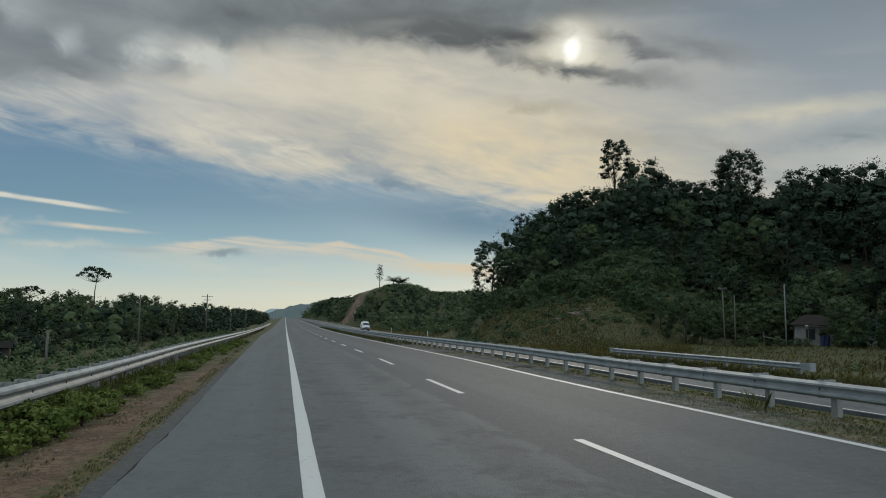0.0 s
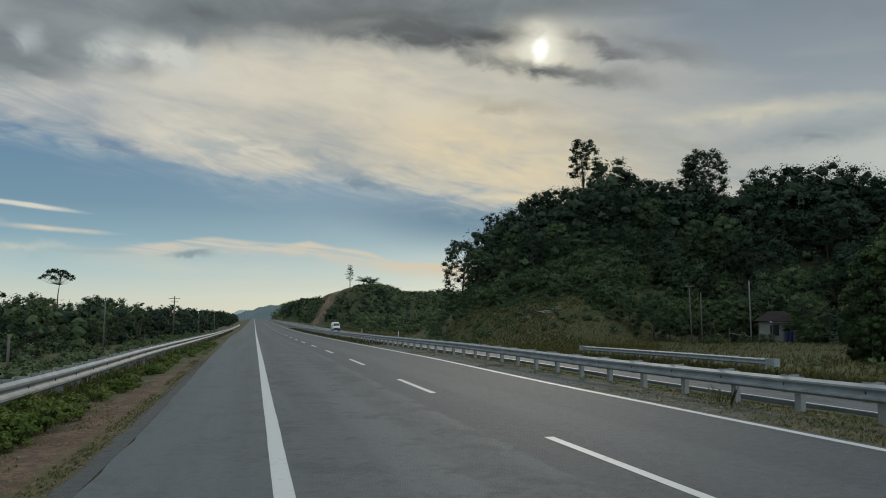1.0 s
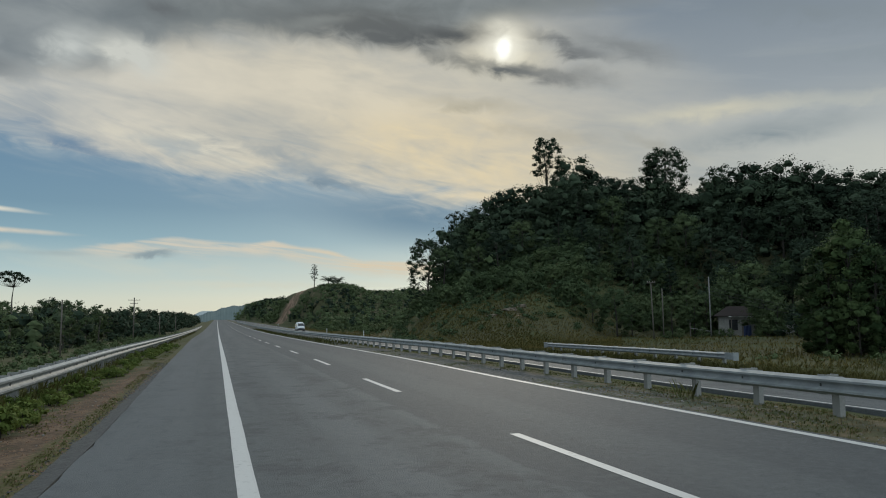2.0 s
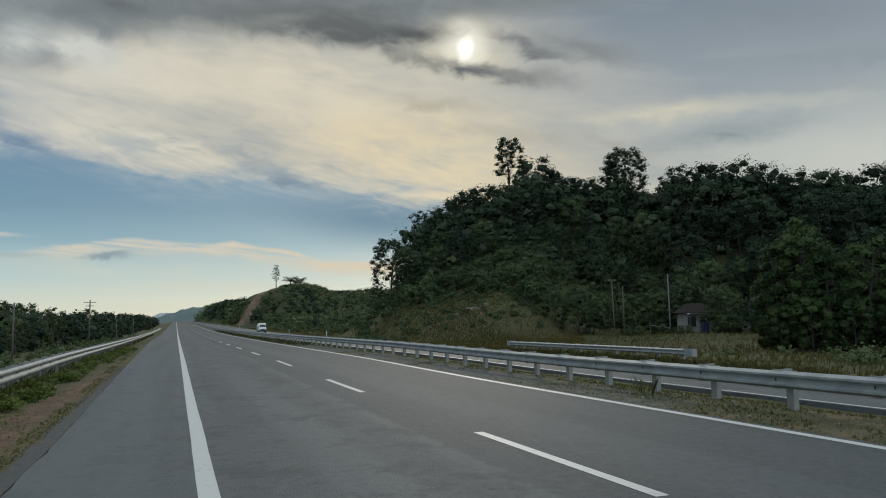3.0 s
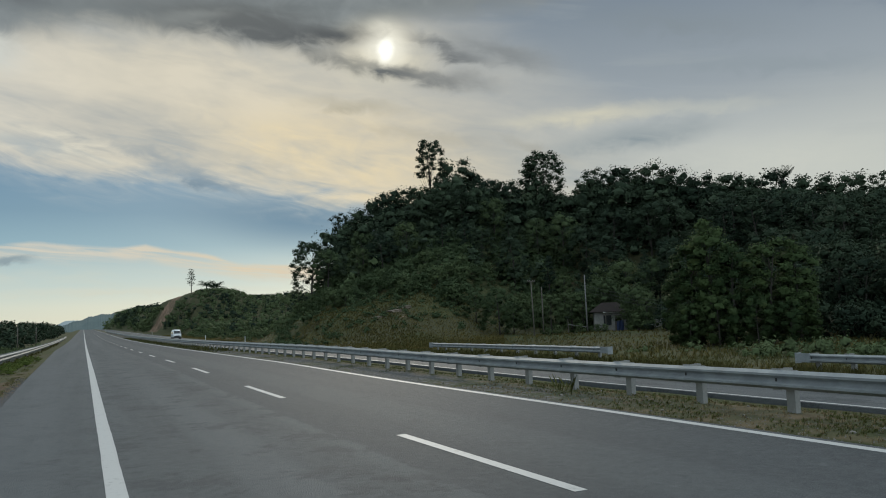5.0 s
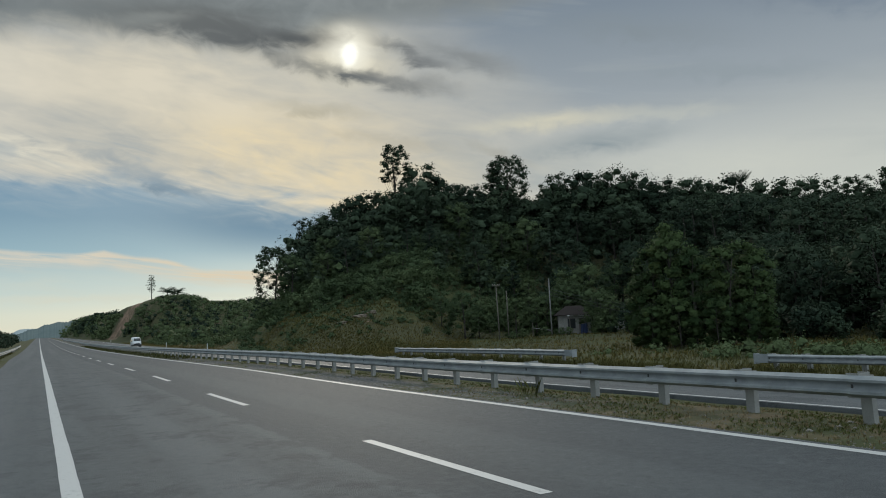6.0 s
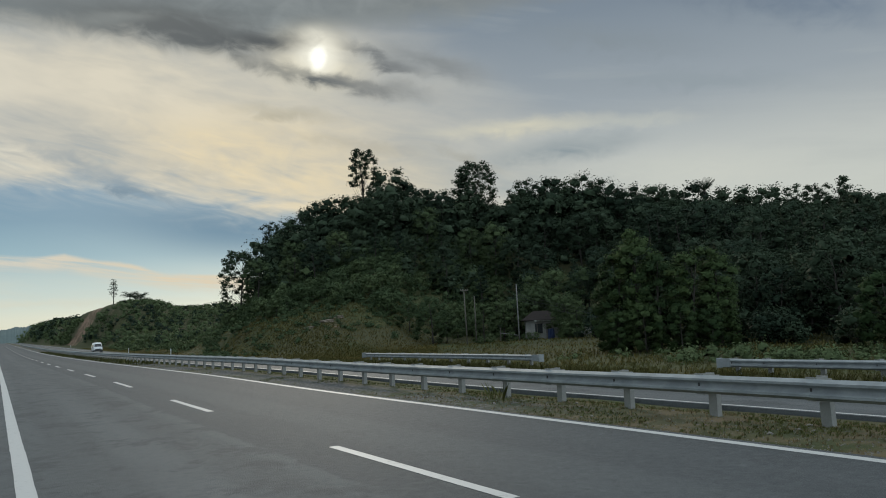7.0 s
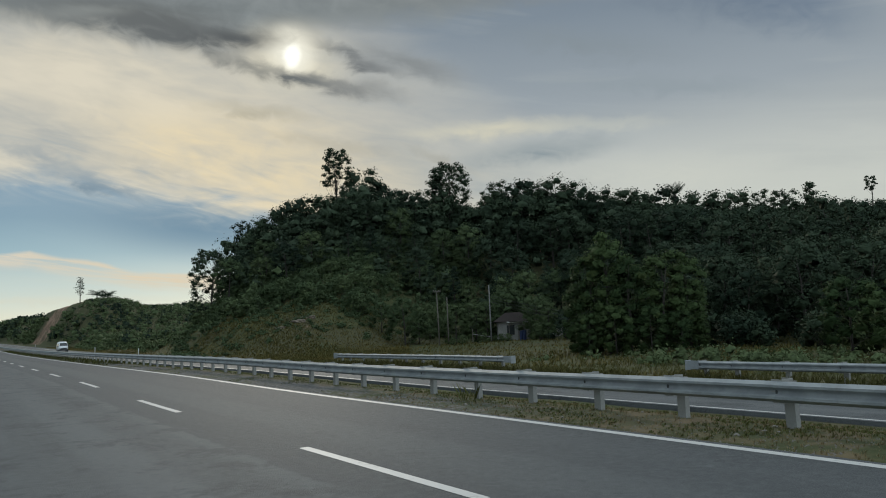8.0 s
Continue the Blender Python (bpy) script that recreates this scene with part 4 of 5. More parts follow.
spires = [tree_proto("tree", "dark upright broadleaf tree in the forest", 13, 3.6, 0.08, 24, 84, 0.33, LEAF, BARK, "spire", 0.36, 0.5, 2, group=FG) for _ in range(2)]
brights = [tree_proto("tree", "fresh green broadleaf tree at the forest edge", 8, 3.4, 0.05, 26, 90, 0.24, LEAF_BRIGHT_HAZED, BARK, "dome", 0.31, 0.5, 2, group="trees at the forest edge") for _ in range(2)]
plumes = [tree_proto("tree", "fresh green leafy tree at the grass edge", 8, 2.1, 0.04, 34, 120, 0.17, LEAF_EDGE, BARK, "round", 0.32, 0.6, 3, group="trees at the forest edge") for _ in range(2)]
fine_brights = [tree_proto("tree", "fresh green leafy tree at the grass edge", 8, 3.4, 0.03, 34, 130, 0.17, LEAF_EDGE, BARK, "dome", 0.29, 0.6, 3, group="trees at the forest edge") for _ in range(2)]
bushes = [shrub_proto("shrub", "leafy green shrub on the slope", 2.6, 1.9, 13, 44, 0.24, LEAF_BRIGHT_HAZED, group="shrubs on the slope") for _ in range(3)]
dark_bushes = [shrub_proto("shrub", "dark green undergrowth shrub below the trees", 3.4, 2.4, 13, 44, 0.30, LEAF, group="shrubs on the slope") for _ in range(2)]

# forest over the hill: small trees on its face, taller ones up to the crest
for az10 in range(178, 680, 20):
    az = az10 / 10
    foot = table(FOOT, az)
    start = foot + table(((16, 40), (20, 40), (24, 40), (28, 34), (33, 18), (38, 6), (46, 14), (60, 8), (75, 6)), az)
    d = start + random.uniform(0, 4)
    while d < 160:
        x, y = polar(az + random.uniform(-0.5, 1.0), d)
        t = (d - start) / (160 - start)
        # the lower left slope mixes in trees whose colour is lifted for haze
        proto = random.choice((domes if random.random() < 0.75 else spires) if az > 36 or t > 0.42 or random.random() < 0.4 else hazed_domes)
        tall_ = 13.0 if proto in spires else 12.0
        s = min(random.uniform(0.5, 0.75) + 0.35 * smooth01(t * 1.3), (top_limit(x, y, SKYLINE) - random.uniform(0.0, 1.2) - ground_z(x, y)) / tall_)
        if s > 0.3:
            plant(proto, x, y, s, stretch=random.uniform(0.9, 1.0))
        d += random.uniform(8.5, 13.5) * (1 + 0.35 * t)

# trees that stand out
tall = tree_proto("tree", "tall slender tree with an open crown on the crest", 21, 3.6, 0.6, 54, 78, 0.3, LEAF, BARK, "dome", 0.22, 0.4, 2, group=FG)
plant(tall, *polar(25.7, 150), 1.0, z=40.3 - 21.3, turn=40)
broad = tree_proto("tree", "broad dark tree with a loose, open side on the crest", 17, 5.2, 0.42, 92, 66, 0.3, LEAF, BARK, "dome", 0.19, 0.42, 2, group=FG)
plant(broad, *polar(34.6, 146), 1.0, z=35.3 - 17.0)
for az, d, el, proto, s in ((27.7, 150, 12.9, domes[0], 0.95), (33.7, 147, 12.5, spires[0], 0.85), (38.4, 142, 11.4, airy[1], 0.7), (40.3, 142, 11.6, domes[1], 0.9), (41.5, 143, 11.2, airy[0], 0.7), (29.3, 150, 11.9, domes[3], 0.9), (43.0, 142, 11.5, domes[3], 0.95), (44.6, 142, 11.0, domes[0], 0.9), (46.4, 142, 10.4, domes[2], 0.9), (48.0, 142, 10.2, domes[1], 0.9), (51.0, 141, 10.1, domes[3], 0.9), (54.0, 140, 9.6, domes[0], 0.85), (56.4, 140, 9.3, domes[2], 0.85),
                          (18.6, 146, 8.8, airy[1], 0.55), (19.7, 147, 8.9, domes[3], 0.6), (20.6, 147, 9.5, domes[0], 0.65), (21.6, 147, 10.2, domes[2], 0.7), (22.5, 148, 10.6, domes[1], 0.75), (23.7, 148, 10.8, domes[3], 0.75), (24.7, 149, 10.9, domes[0], 0.8), (26.8, 149, 11.6, domes[2], 0.8), (30.4, 149, 11.2, domes[1], 0.8), (31.6, 148, 11.1, domes[0], 0.8), (49.3, 142, 10.0, domes[2], 0.8), (61.2, 140, 9.4, spires[1], 0.75), (59.5, 140, 8.9, airy[1], 0.6), (58.2, 140, 9.0, airy[0], 0.6)):
    x, y = polar(az, d)
    h = 15.3 if proto in airy else (13.4 if proto in spires else 12.6)
    room = (EYE + d * math.tan(radians(el)) - ground_z(x, y)) / h
    plant(proto, x, y, max(s, min(room, 1.15)), stretch=room / max(s, min(room, 1.15)))
rounded = tree_proto("tree", "rounded tree with a dark bare trunk beside the forest", 13.5, 4.6, 0.36, 80, 60, 0.3, LEAF, BARK, "dome", 0.20, 0.42, 2, group=FG)
plant(rounded, *polar(16.05, 135), 0.96, z=ground_z(*polar(16.05, 135)) - 0.3)
for az, d, s in ((16.6, 140, 0.5), (15.1, 138, 0.42)):
    plant(airy[0] if s > 0.7 else airy[1], *polar(az, d), s, z=ground_z(*polar(az, d)) - 0.3)
slender = tree_proto("tree", "small lone tree with a thin bare trunk above the crest", 5.2, 1.25, 0.55, 16, 40, 0.24, LEAF, PALE_BARK, "round", 0.3, 0.4, 2, group=FG)
x, y = polar(65.0, 140)
plant(slender, x, y, 1.0, z=EYE + 140 * math.tan(radians(9.03)) - 5.2)
# lighter trees and bushes before the hill
for az, d, h in ((46.6, 54, 8.6), (45.2, 55, 7.4), (48.1, 53, 6.9), (49.4, 55, 6.3), (50.6, 54, 7.0), (51.4, 56, 5.2), (52.4, 55, 6.9), (44.3, 56, 5.6), (53.0, 55, 4.3)):
    plant(random.choice(plumes), *polar(az, d), h / 8.0, stretch=random.uniform(0.97, 1.03))
for az, d, h in ((47.0, 52, 3.6), (49.6, 52, 3.2), (51.8, 52.5, 3.0), (45.0, 53, 3.2), (62.9, 46, 4.6), (65.5, 45, 4.4), (30.7, 96, 6.4), (31.8, 98, 5.0), (28.9, 100, 4.6), (41.3, 94, 5.2), (41.9, 92, 4.6), (39.1, 108, 9.0), (43.0, 106, 8.0), (40.5, 108, 8.5), (38.9, 104, 7.5), (37.2, 102, 6.0), (36.3, 101, 6.0), (38.2, 104, 7.0), (34.7, 100, 5.4)):
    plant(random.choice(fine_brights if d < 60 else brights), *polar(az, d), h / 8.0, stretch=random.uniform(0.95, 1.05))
for az, d, h in ((60.2, 62, 8.0), (56.5, 64, 6.0), (53.6, 66, 5.5), (58.4, 66, 7.0), (52.4, 68, 6.0), (55.0, 70, 7.5)):
    plant(random.choice(domes), *polar(az, d), h / 12.4)
for i in range(120):
    az = random.uniform(14.5, 36)
    foot = table(FOOT, az)
    d = foot + table(((15, 24), (19, 25), (24, 24), (28, 15), (31, 5), (36, 2)), az) + 26 * random.random() ** 1.1
    plant(random.choice(bushes), *polar(az, d), random.uniform(0.6, 1.3))
for i in range(70):
    az = random.uniform(36, 70)
    foot = table(FOOT, az)
    plant(random.choice(dark_bushes if 51 < az < 62 else bushes + dark_bushes), *polar(az, foot + random.uniform(-5, 12)), random.uniform(0.4, 1.0))


for az, d, s in ((41.2, 90.5, 0.9), (41.8, 91, 0.9), (43.4, 90, 0.35), (38.2, 95, 0.45), (38.75, 93, 0.42), (36.9, 91, 0.5), (37.8, 92, 0.35), (35.2, 91, 0.5), (34.4, 90, 0.4)):
    plant(bushes[0], *polar(az, d), s)


def scrub(name, label, spots, leaf, mat, per=26, core=0.45):
    """Uncountable growth: clumps of leaves at the spots (x, y, radius, height), in one object."""
    centres, radii = [], []
    for x, y, r, h in spots:
        z = ground_z(x, y)
        for k in range(3):
            centres.append((x + rng.uniform(-0.75, 0.75) * r, y + rng.uniform(-0.75, 0.75) * r, z + h * (0.2, 0.5, 0.78)[k] - 0.2))
            radii.append(min(r * rng.uniform(0.6, 0.95), 0.4 * h + 0.35))
    v, f, nn = clumps(centres, radii, per, leaf, 0.8, core, lone=True)
    ob = new(name, fast_mesh(name, v, f, mat, nn))
    return tagged(ob, label, "woods", kind="stuff")


U = random.uniform
spots = []
for _ in range(760):
    az = U(13.5, 37)
    out = U(0, 1) ** 0.7
    d = table(FOOT, az) + table(((14, 20), (19, 22), (24, 21), (28, 13), (33, 4), (37, 0)), az) + 36 * out
    low_ = table(((13, 0.45), (17, 0.6), (20, 0.9), (24, 1.0)), az)
    spots.append((*polar(az, d), (U(0.7, 1.5) + out * 0.9) * low_, (U(0.4, 1.3) + out * 1.6) * low_))
for _ in range(130):
    az = U(12.5, 33)
    spots.append((*polar(az, table(FOOT, az) + 24 * U(0.1, 1) ** 0.6), U(0.4, 1.0), U(0.3, 0.8)))
scrub("slope_scrub", "tangled green scrub on the slope", spots, 0.22, LEAF_BRIGHT_HAZED)
spots = []
for _ in range(420):
    az = U(17.5, 68)
    foot = table(FOOT, az)
    d = foot + table(((16, 38), (24, 38), (28, 32), (33, 16), (38, 4), (46, 12), (75, 4)), az) + U(0, 60)
    x, y = polar(az, d)
    room = top_limit(x, y, SKYLINE) - ground_z(x, y)
    if room > 2 and d < 158:
        spots.append((x, y, U(1.6, 3.0), min(U(3, 8) if az < 32 else U(1.6, 4.5), room * 0.9)))
for _ in range(240):
    az, d = 17.6 + 50.4 * (_ + U(0, 1)) / 240, U(132, 156)
    x, y = polar(az, d)
    room = top_limit(x, y, SKYLINE) - ground_z(x, y)
    if room > 2:
        spots.append((x, y, U(2.2, 3.2), room * U(0.85, 0.97)))
for _ in range(60):
    az, d = 36.5 + 7.0 * (_ + U(0, 1)) / 60, U(136, 152)
    x, y = polar(az, d)
    spots.append((x, y, U(2.0, 2.8), (top_limit(x, y, SKYLINE) - ground_z(x, y)) * U(0.7, 0.9)))
fill = []
for _ in range(230):
    az, d = 17.8 + 50.0 * (_ + U(0, 1)) / 230, U(140, 157)
    x, y = polar(az, d)
    room = top_limit(x, y, SKYLINE) - ground_z(x, y)
    if room > 2.5:
        fill.append((x, y, U(2.4, 3.4), room * (U(0.66, 0.84) if az < 36 else U(0.8, 0.93) if az < 50 else U(0.72, 0.88))))
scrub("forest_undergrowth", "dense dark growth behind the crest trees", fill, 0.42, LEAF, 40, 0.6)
# left-hand undergrowth gets lighter leaves: haze and sun glare put into its colour
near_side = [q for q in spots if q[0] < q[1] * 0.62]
scrub("forest_undergrowth", "undergrowth between the forest trees, green lightened for haze", [q for q in near_side if math.hypot(q[0], q[1]) < 122], 0.40, LEAF_BRIGHT_HAZED)
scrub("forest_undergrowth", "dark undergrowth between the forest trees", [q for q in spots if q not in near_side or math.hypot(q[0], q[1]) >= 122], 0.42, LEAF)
HILL_TWO = ((4, 0.3), (5.8, 1.3), (6.9, 2.6), (8, 3.1), (9.4, 3.2), (10.3, 3.0), (11.4, 2.6), (13, 2.6), (14.3, 2.85), (17, 3.2))
spots = []
for _ in range(1100):
    x, y = 33.0 + 92 * U(0, 1) ** 1.15, U(205, 350)
    room = top_limit(x, y, HILL_TWO) - ground_z(x, y)
    if math.degrees(math.atan2(x, y)) < 18 and room > 0.8 and (x > 44.5 or y + 4.7 * (x - 31) < 386):
        spots.append((x, y, U(2.0, 3.6), min(U(1.5, 4.5), room)))
# three in four clumps take the lightened leaves, haze painted into their green
scrub("hill_scrub", "green scrub over the cut hill", [q for i, q in enumerate(spots) if i % 4], 0.44, LEAF_BRIGHT_HAZED)
scrub("hill_scrub", "dark green scrub over the cut hill", spots[::4], 0.44, LEAF)
spots = [(U(28, 58), U(110, 250), U(0.6, 1.7), U(0.4, 1.5)) for _ in range(300)]
scrub("bank_scrub", "low green scrub along the far bank", [q for q in spots if q[0] > 27 + max(0, 150 - q[1]) * 0.1], 0.4, LEAF_BRIGHT_HAZED)
spots = [(32 + 90 * U(0, 1) ** 1.3, U(500, 880), U(3, 5.5), U(2.5, 6)) for _ in range(240)]
spots += [(U(31, 52), U(600, 900), U(2.5, 4.5), U(3, 7)) for _ in range(110)]
scrub("far_woods", "dark woods over the far hills", spots, 1.7, LEAF)
FACE_LINE = ((-0.6, 0.85), (-0.2, 1.1), (0.6, 1.42), (2.0, 1.66), (3.2, 1.84), (4.9, 1.88), (6.2, 2.0), (8, 2.2))
spots = []
for _ in range(620):
    az, x = 0.2 + 6.2 * U(0, 1), U(29, 50)
    y = x / math.tan(radians(az))
    room = top_limit(x, y, FACE_LINE) - ground_z(x, y)
    if 330 < y < 1300 and room > 0.5 and y + 4.7 * (x - 31) > 427:
        spots.append((x, y, U(1.2, 2.2) * max(1.0, y / 420), min(room, U(2, 7) * max(1.0, y / 500))))
# lightened leaves here too, so the hill's haze is in its colour
scrub("hill_scrub", "scrub over the hill beyond the cutting, green lightened for haze", spots, 0.8, LEAF_BRIGHT_HAZED)
# woods on the low land
LOW_LINE = ((-27, 2.1), (-18.5, 2.2), (-17.2, 1.75), (-15.8, 1.95), (-12.2, 1.65), (-10.5, 1.9), (-8.4, 1.45), (-5.6, 1.5), (-2.7, 1.15), (-1.5, 0.95), (0, 0.7))
LG = "trees on the low land"
low_trees = [tree_proto("tree", "dark green broadleaf tree on the low land", 8.5, 3.4, 0.14, 18, 60, 0.34, LEAF, PALE_BARK, "dome", 0.34, 0.5, 2, group=LG) for _ in range(2)] + [tree_proto("tree", "fresh green broadleaf tree on the low land", 8.5, 3.2, 0.16, 18, 60, 0.32, LEAF_BRIGHT_HAZED, PALE_BARK, "dome", 0.33, 0.5, 2, group=LG) for _ in range(3)]
count = 0
y = 94
while y < 300:
    for k in range(4):
        x = -23 - k * random.uniform(7, 10) - random.uniform(0, 4)
        az = math.degrees(math.atan2(x, y))
        s = (top_limit(x, y, LOW_LINE) - ground_z(x, y)) / 8.8 * random.choice((random.uniform(0.5, 0.8), random.uniform(0.8, 1.12)))
        if -25 < az and s > 0.25 and count < 80 and (abs(az + 13.4) > 0.9 or y > 165):
            plant(random.choice(low_trees), x, y + random.uniform(-3, 3), min(s, 1.5))
            count += 1
    y += 4.5 + y * 0.02
spots = []
for _ in range(820):
    y = 42 + 520 * U(0, 1) ** 1.7
    x = -23 - abs(U(-1, 1)) ** 1.5 * 45 + U(-2, 1) + max(0, y - 200) * 0.02
    room = top_limit(x, y, LOW_LINE) - ground_z(x, y)
    edge_ = smooth01((-21 - x) / 8)
    az = math.degrees(math.atan2(x, y))
    if az > -26:
        full = smooth01((y - 78) / 25) * (1.0 if abs(az + 13.4) > 0.8 or y > 165 else 0.15)
        spots.append((x, y, U(1.0, 2.4), min(room * U(0.6, 1.0), U(0.5, 1.5) + 5.0 * edge_ * full * U(0.1, 1))))
for _ in range(210):
    az, d = U(-25, -2.2), U(108, 260)
    x, y = polar(az, d)
    room = top_limit(x, y, LOW_LINE) - ground_z(x, y)
    if x < -23 + max(0, y - 200) * 0.03 and (abs(az + 13.4) > 0.6 or d > 165):
        spots.append((x, y, U(2.0, 3.4), room * U(0.75, 1.0)))
scrub("low_scrub", "tangled dark green scrub on the low land", spots[::2], 0.34, LEAF)
scrub("low_scrub", "tangled fresh green scrub on the low land", spots[1::2], 0.34, LEAF_BRIGHT_HAZED)
spots = [(U(-21, -9), 20 + 200 * U(0, 1) ** 1.4, U(0.6, 1.4), U(0.4, 1.3)) for _ in range(300)]
scrub("low_scrub", "light green weeds below the road bank", spots, 0.26, LEAF_BRIGHT_HAZED)
spots = []
for _ in range(260):
    y = U(180, 720)
    x = -15 - U(0, 1) ** 1.3 * 26
    room = top_limit(x, y, LOW_LINE) - ground_z(x, y)
    spots.append((x - max(0, 260 - y) * 0.08, y, U(1.8, 3.6), max(1.0, room * U(0.6, 1.0)) * smooth01((-13 - x) / 6)))
scrub("far_woods", "dark woods along the road in the distance", [q for q in spots if q[3] > 0.6], 0.9, LEAF)
umbrella = tree_proto("tree", "tall umbrella-shaped tree with a bare pale trunk", 12.3, 2.75, 0.81, 72, 26, 0.22, LEAF, PALE_BARK, "umbrella", 0.12, 0.4, 2, group=LG)
plant(umbrella, *polar(-13.5, 165), 1.2)
plant(umbrella, *polar(-17.3, 150), 0.8)


def bare_tree():
    """A nearly leafless tree on the cut hill: trunk, short upswept limbs, few leaves."""
    base = empty("tree", Matrix(), "lone nearly bare tree on the cut hilltop", "tree")
    verts, faces, centres = [], [], []
    tube([(0, 0, -0.5), (0.1, 0, 3), (-0.05, 0, 6), (0.1, 0, 9.6)], [0.2, 0.16, 0.1, 0.03], 6, verts, faces)
    for k in range(44):
        z = 2.6 + 6.6 * k / 44
        ang, r = k * 2.4 + random.uniform(-0.4, 0.4), 2.1 * (1 - 0.55 * k / 44) * random.uniform(0.45, 1)
        tip = (math.cos(ang) * r, math.sin(ang) * r, z + r * random.uniform(0.5, 1.3))
        tube([(0, 0, z), (tip[0] * 0.6, tip[1] * 0.6, z + r * 0.3), tip], [0.06, 0.04, 0.015], 4, verts, faces)
        centres.append(tip)
    mesh_object("trunk", verts, faces, BARK, base, True)
    v, f, nn = leaf_cards(centres, [0.6] * len(centres), 13, 0.3)
    crown = new("crown", fast_mesh("crown", v, f, LEAF, nn))
    crown.parent = base
    return base


lone = bare_tree()
x, y = polar(7.22, 322)
plant(lone, x, y, 1.0)


def palm(fronds, length, trunk_h, label, lift_range=(0.2, 1.3), droop=0.45):
    base = empty("palm", Matrix(), label, "palm tree", "palms on the hills")
    verts, faces = tube([(0, 0, -0.5), (0.05, 0, trunk_h * 0.5), (0, 0.05, trunk_h)], [0.28, 0.25, 0.22], 8)
    mesh_object("trunk", verts, faces, BARK, base, True)
    for k in range(fronds):
        ang, lift = k * 2.4, random.uniform(*lift_range)
        lv, lf, rib = [], [], []
        for i in range(13):
            t = i / 12
            r = length * t * math.cos(lift * (1 - 0.4 * t))
            z = trunk_h + length * (math.sin(lift) * t - droop * t * t)
            rib.append(Vector((math.cos(ang) * r, math.sin(ang) * r, z)))
        tube([tuple(p) for p in rib], [0.05 - 0.003 * i for i in range(13)], 3, lv, lf)
        side = Vector((-math.sin(ang), math.cos(ang), 0))
        for i in range(2, 12):
            for s in (-1, 1):
                p = rib[i]
                w = length * 0.26 * math.sin(math.pi * (i + 1) / 14)
                d = (rib[i + 1] - rib[i]).normalized()
                q = p + side * s * w + d * w * 0.6 - Vector((0, 0, w * 0.35))
                n = len(lv)
                lv += [tuple(p), tuple(p.lerp(q, 0.5) + d * 0.07), tuple(q), tuple(p.lerp(q, 0.5) - d * 0.07)]
                lf.append((n, n + 1, n + 2, n + 3))
        mesh_object("frond", lv, lf, LEAF, base)
    return base


oil = palm(24, 4.4, 2.4, "oil palm with drooping fronds on the cut hill", (0.35, 1.5), 0.4)
for az, d in ((8.3, 320), (9.0, 322), (8.7, 328)):
    plant(oil, *polar(az, d), 1.0)
fan = palm(18, 2.5, 9.3, "palm rising above the forest crest", (0.45, 1.5), 0.08)
x, y = polar(52.1, 140)
plant(fan, x, y, 1.0, z=24.5 - 9.3)

# ---------------------------------------------------------------- poles and wires


def utility_pole(x, y, height, label, mat, arms=(), lean=(0, 0), r=0.11, z=None):
    base = empty("utility_pole", pose(x, y, (ground_z(x, y) if z is None else z), *lean, 0), label, "utility pole", "poles beside the road")
    verts, faces = tube([(0, 0, -0.4), (0, 0, height * 0.5), (0, 0, height)], [r * 1.15, r, r * 0.8], 10)
    mesh_object("pole", verts, faces, mat, base, True)
    for h, w in arms:
        part("crossarm", box((w, 0.09, 0.1), (0, -r, h), 0.015), mat, base)
        for s in (-0.46, -0.2, 0.2, 0.46):
            v, f = tube([(s * w, -r, h + 0.05), (s * w, -r, h + 0.13), (s * w, -r, h + 0.2)], [0.035, 0.05, 0.03], 8)
            mesh_object("insulator", v, f, STONE, base, True)
    return base


def wires(ends, label, sag=0.5, r=0.012):
    base = empty("power_line", pose(*ends[0][0]), label, "power line")
    for a, b in ends:
        a, b = Vector(a), Vector(b)
        pts = [a.lerp(b, t) - Vector((0, 0, sag * 4 * t * (1 - t))) - Vector(ends[0][0]) for t in [i / 12 for i in range(13)]]
        v, f = tube(pts, [r] * 13, 4)
        mesh_object("wire", v, f, WIRE, base)


px, py = polar(37.45, 93)
utility_pole(px, py, 7.5, "plain grey concrete pole on the grass", CONCRETE, r=0.08, z=-0.62)
lx, ly = polar(33.38, 92)
utility_pole(lx, ly, 7.0, "thin wooden pole with a short top bar", WOOD, ((6.9, 1.1),), lean=(0, -1.2), r=0.075, z=-0.6)
tx, ty = polar(34.1, 95)
utility_pole(tx, ty, 6.2, "thin wooden pole among shrubs", WOOD, r=0.07, z=-0.5)
utility_pole(*polar(-5.76, 185), 10.2, "wooden power pole with crossarms beyond the rail", WOOD, ((9.6, 2.6), (8.8, 1.6)), r=0.15)
utility_pole(*polar(-10.4, 105), 7.4, "tall bare wooden pole before the woods", WOOD, r=0.1)
utility_pole(*polar(-16.2, 57), 3.3, "short weathered wooden post", WOOD, r=0.1)
utility_pole(*polar(-4.0, 215), 6.0, "wooden pole before the woods", WOOD, r=0.13)
utility_pole(*polar(-2.9, 270), 6.0, "wooden pole before the woods", WOOD, r=0.13)
a = polar(36.0, 92)
b = polar(37.4, 92.8)
rail = empty("bar_fence", pose(a[0], a[1], 0), "pale horizontal bar between thin posts by the house", "fence")
v, f = tube([(0, 0, 0.75), (b[0] - a[0], b[1] - a[1], 0.35)], [0.05, 0.05], 6)
mesh_object("bar", v, f, CONCRETE, rail)
v, f = tube([(0, 0, -0.9), (0, 0, 1.4)], [0.05, 0.05], 6)
mesh_object("post", v, f, WOOD, rail)


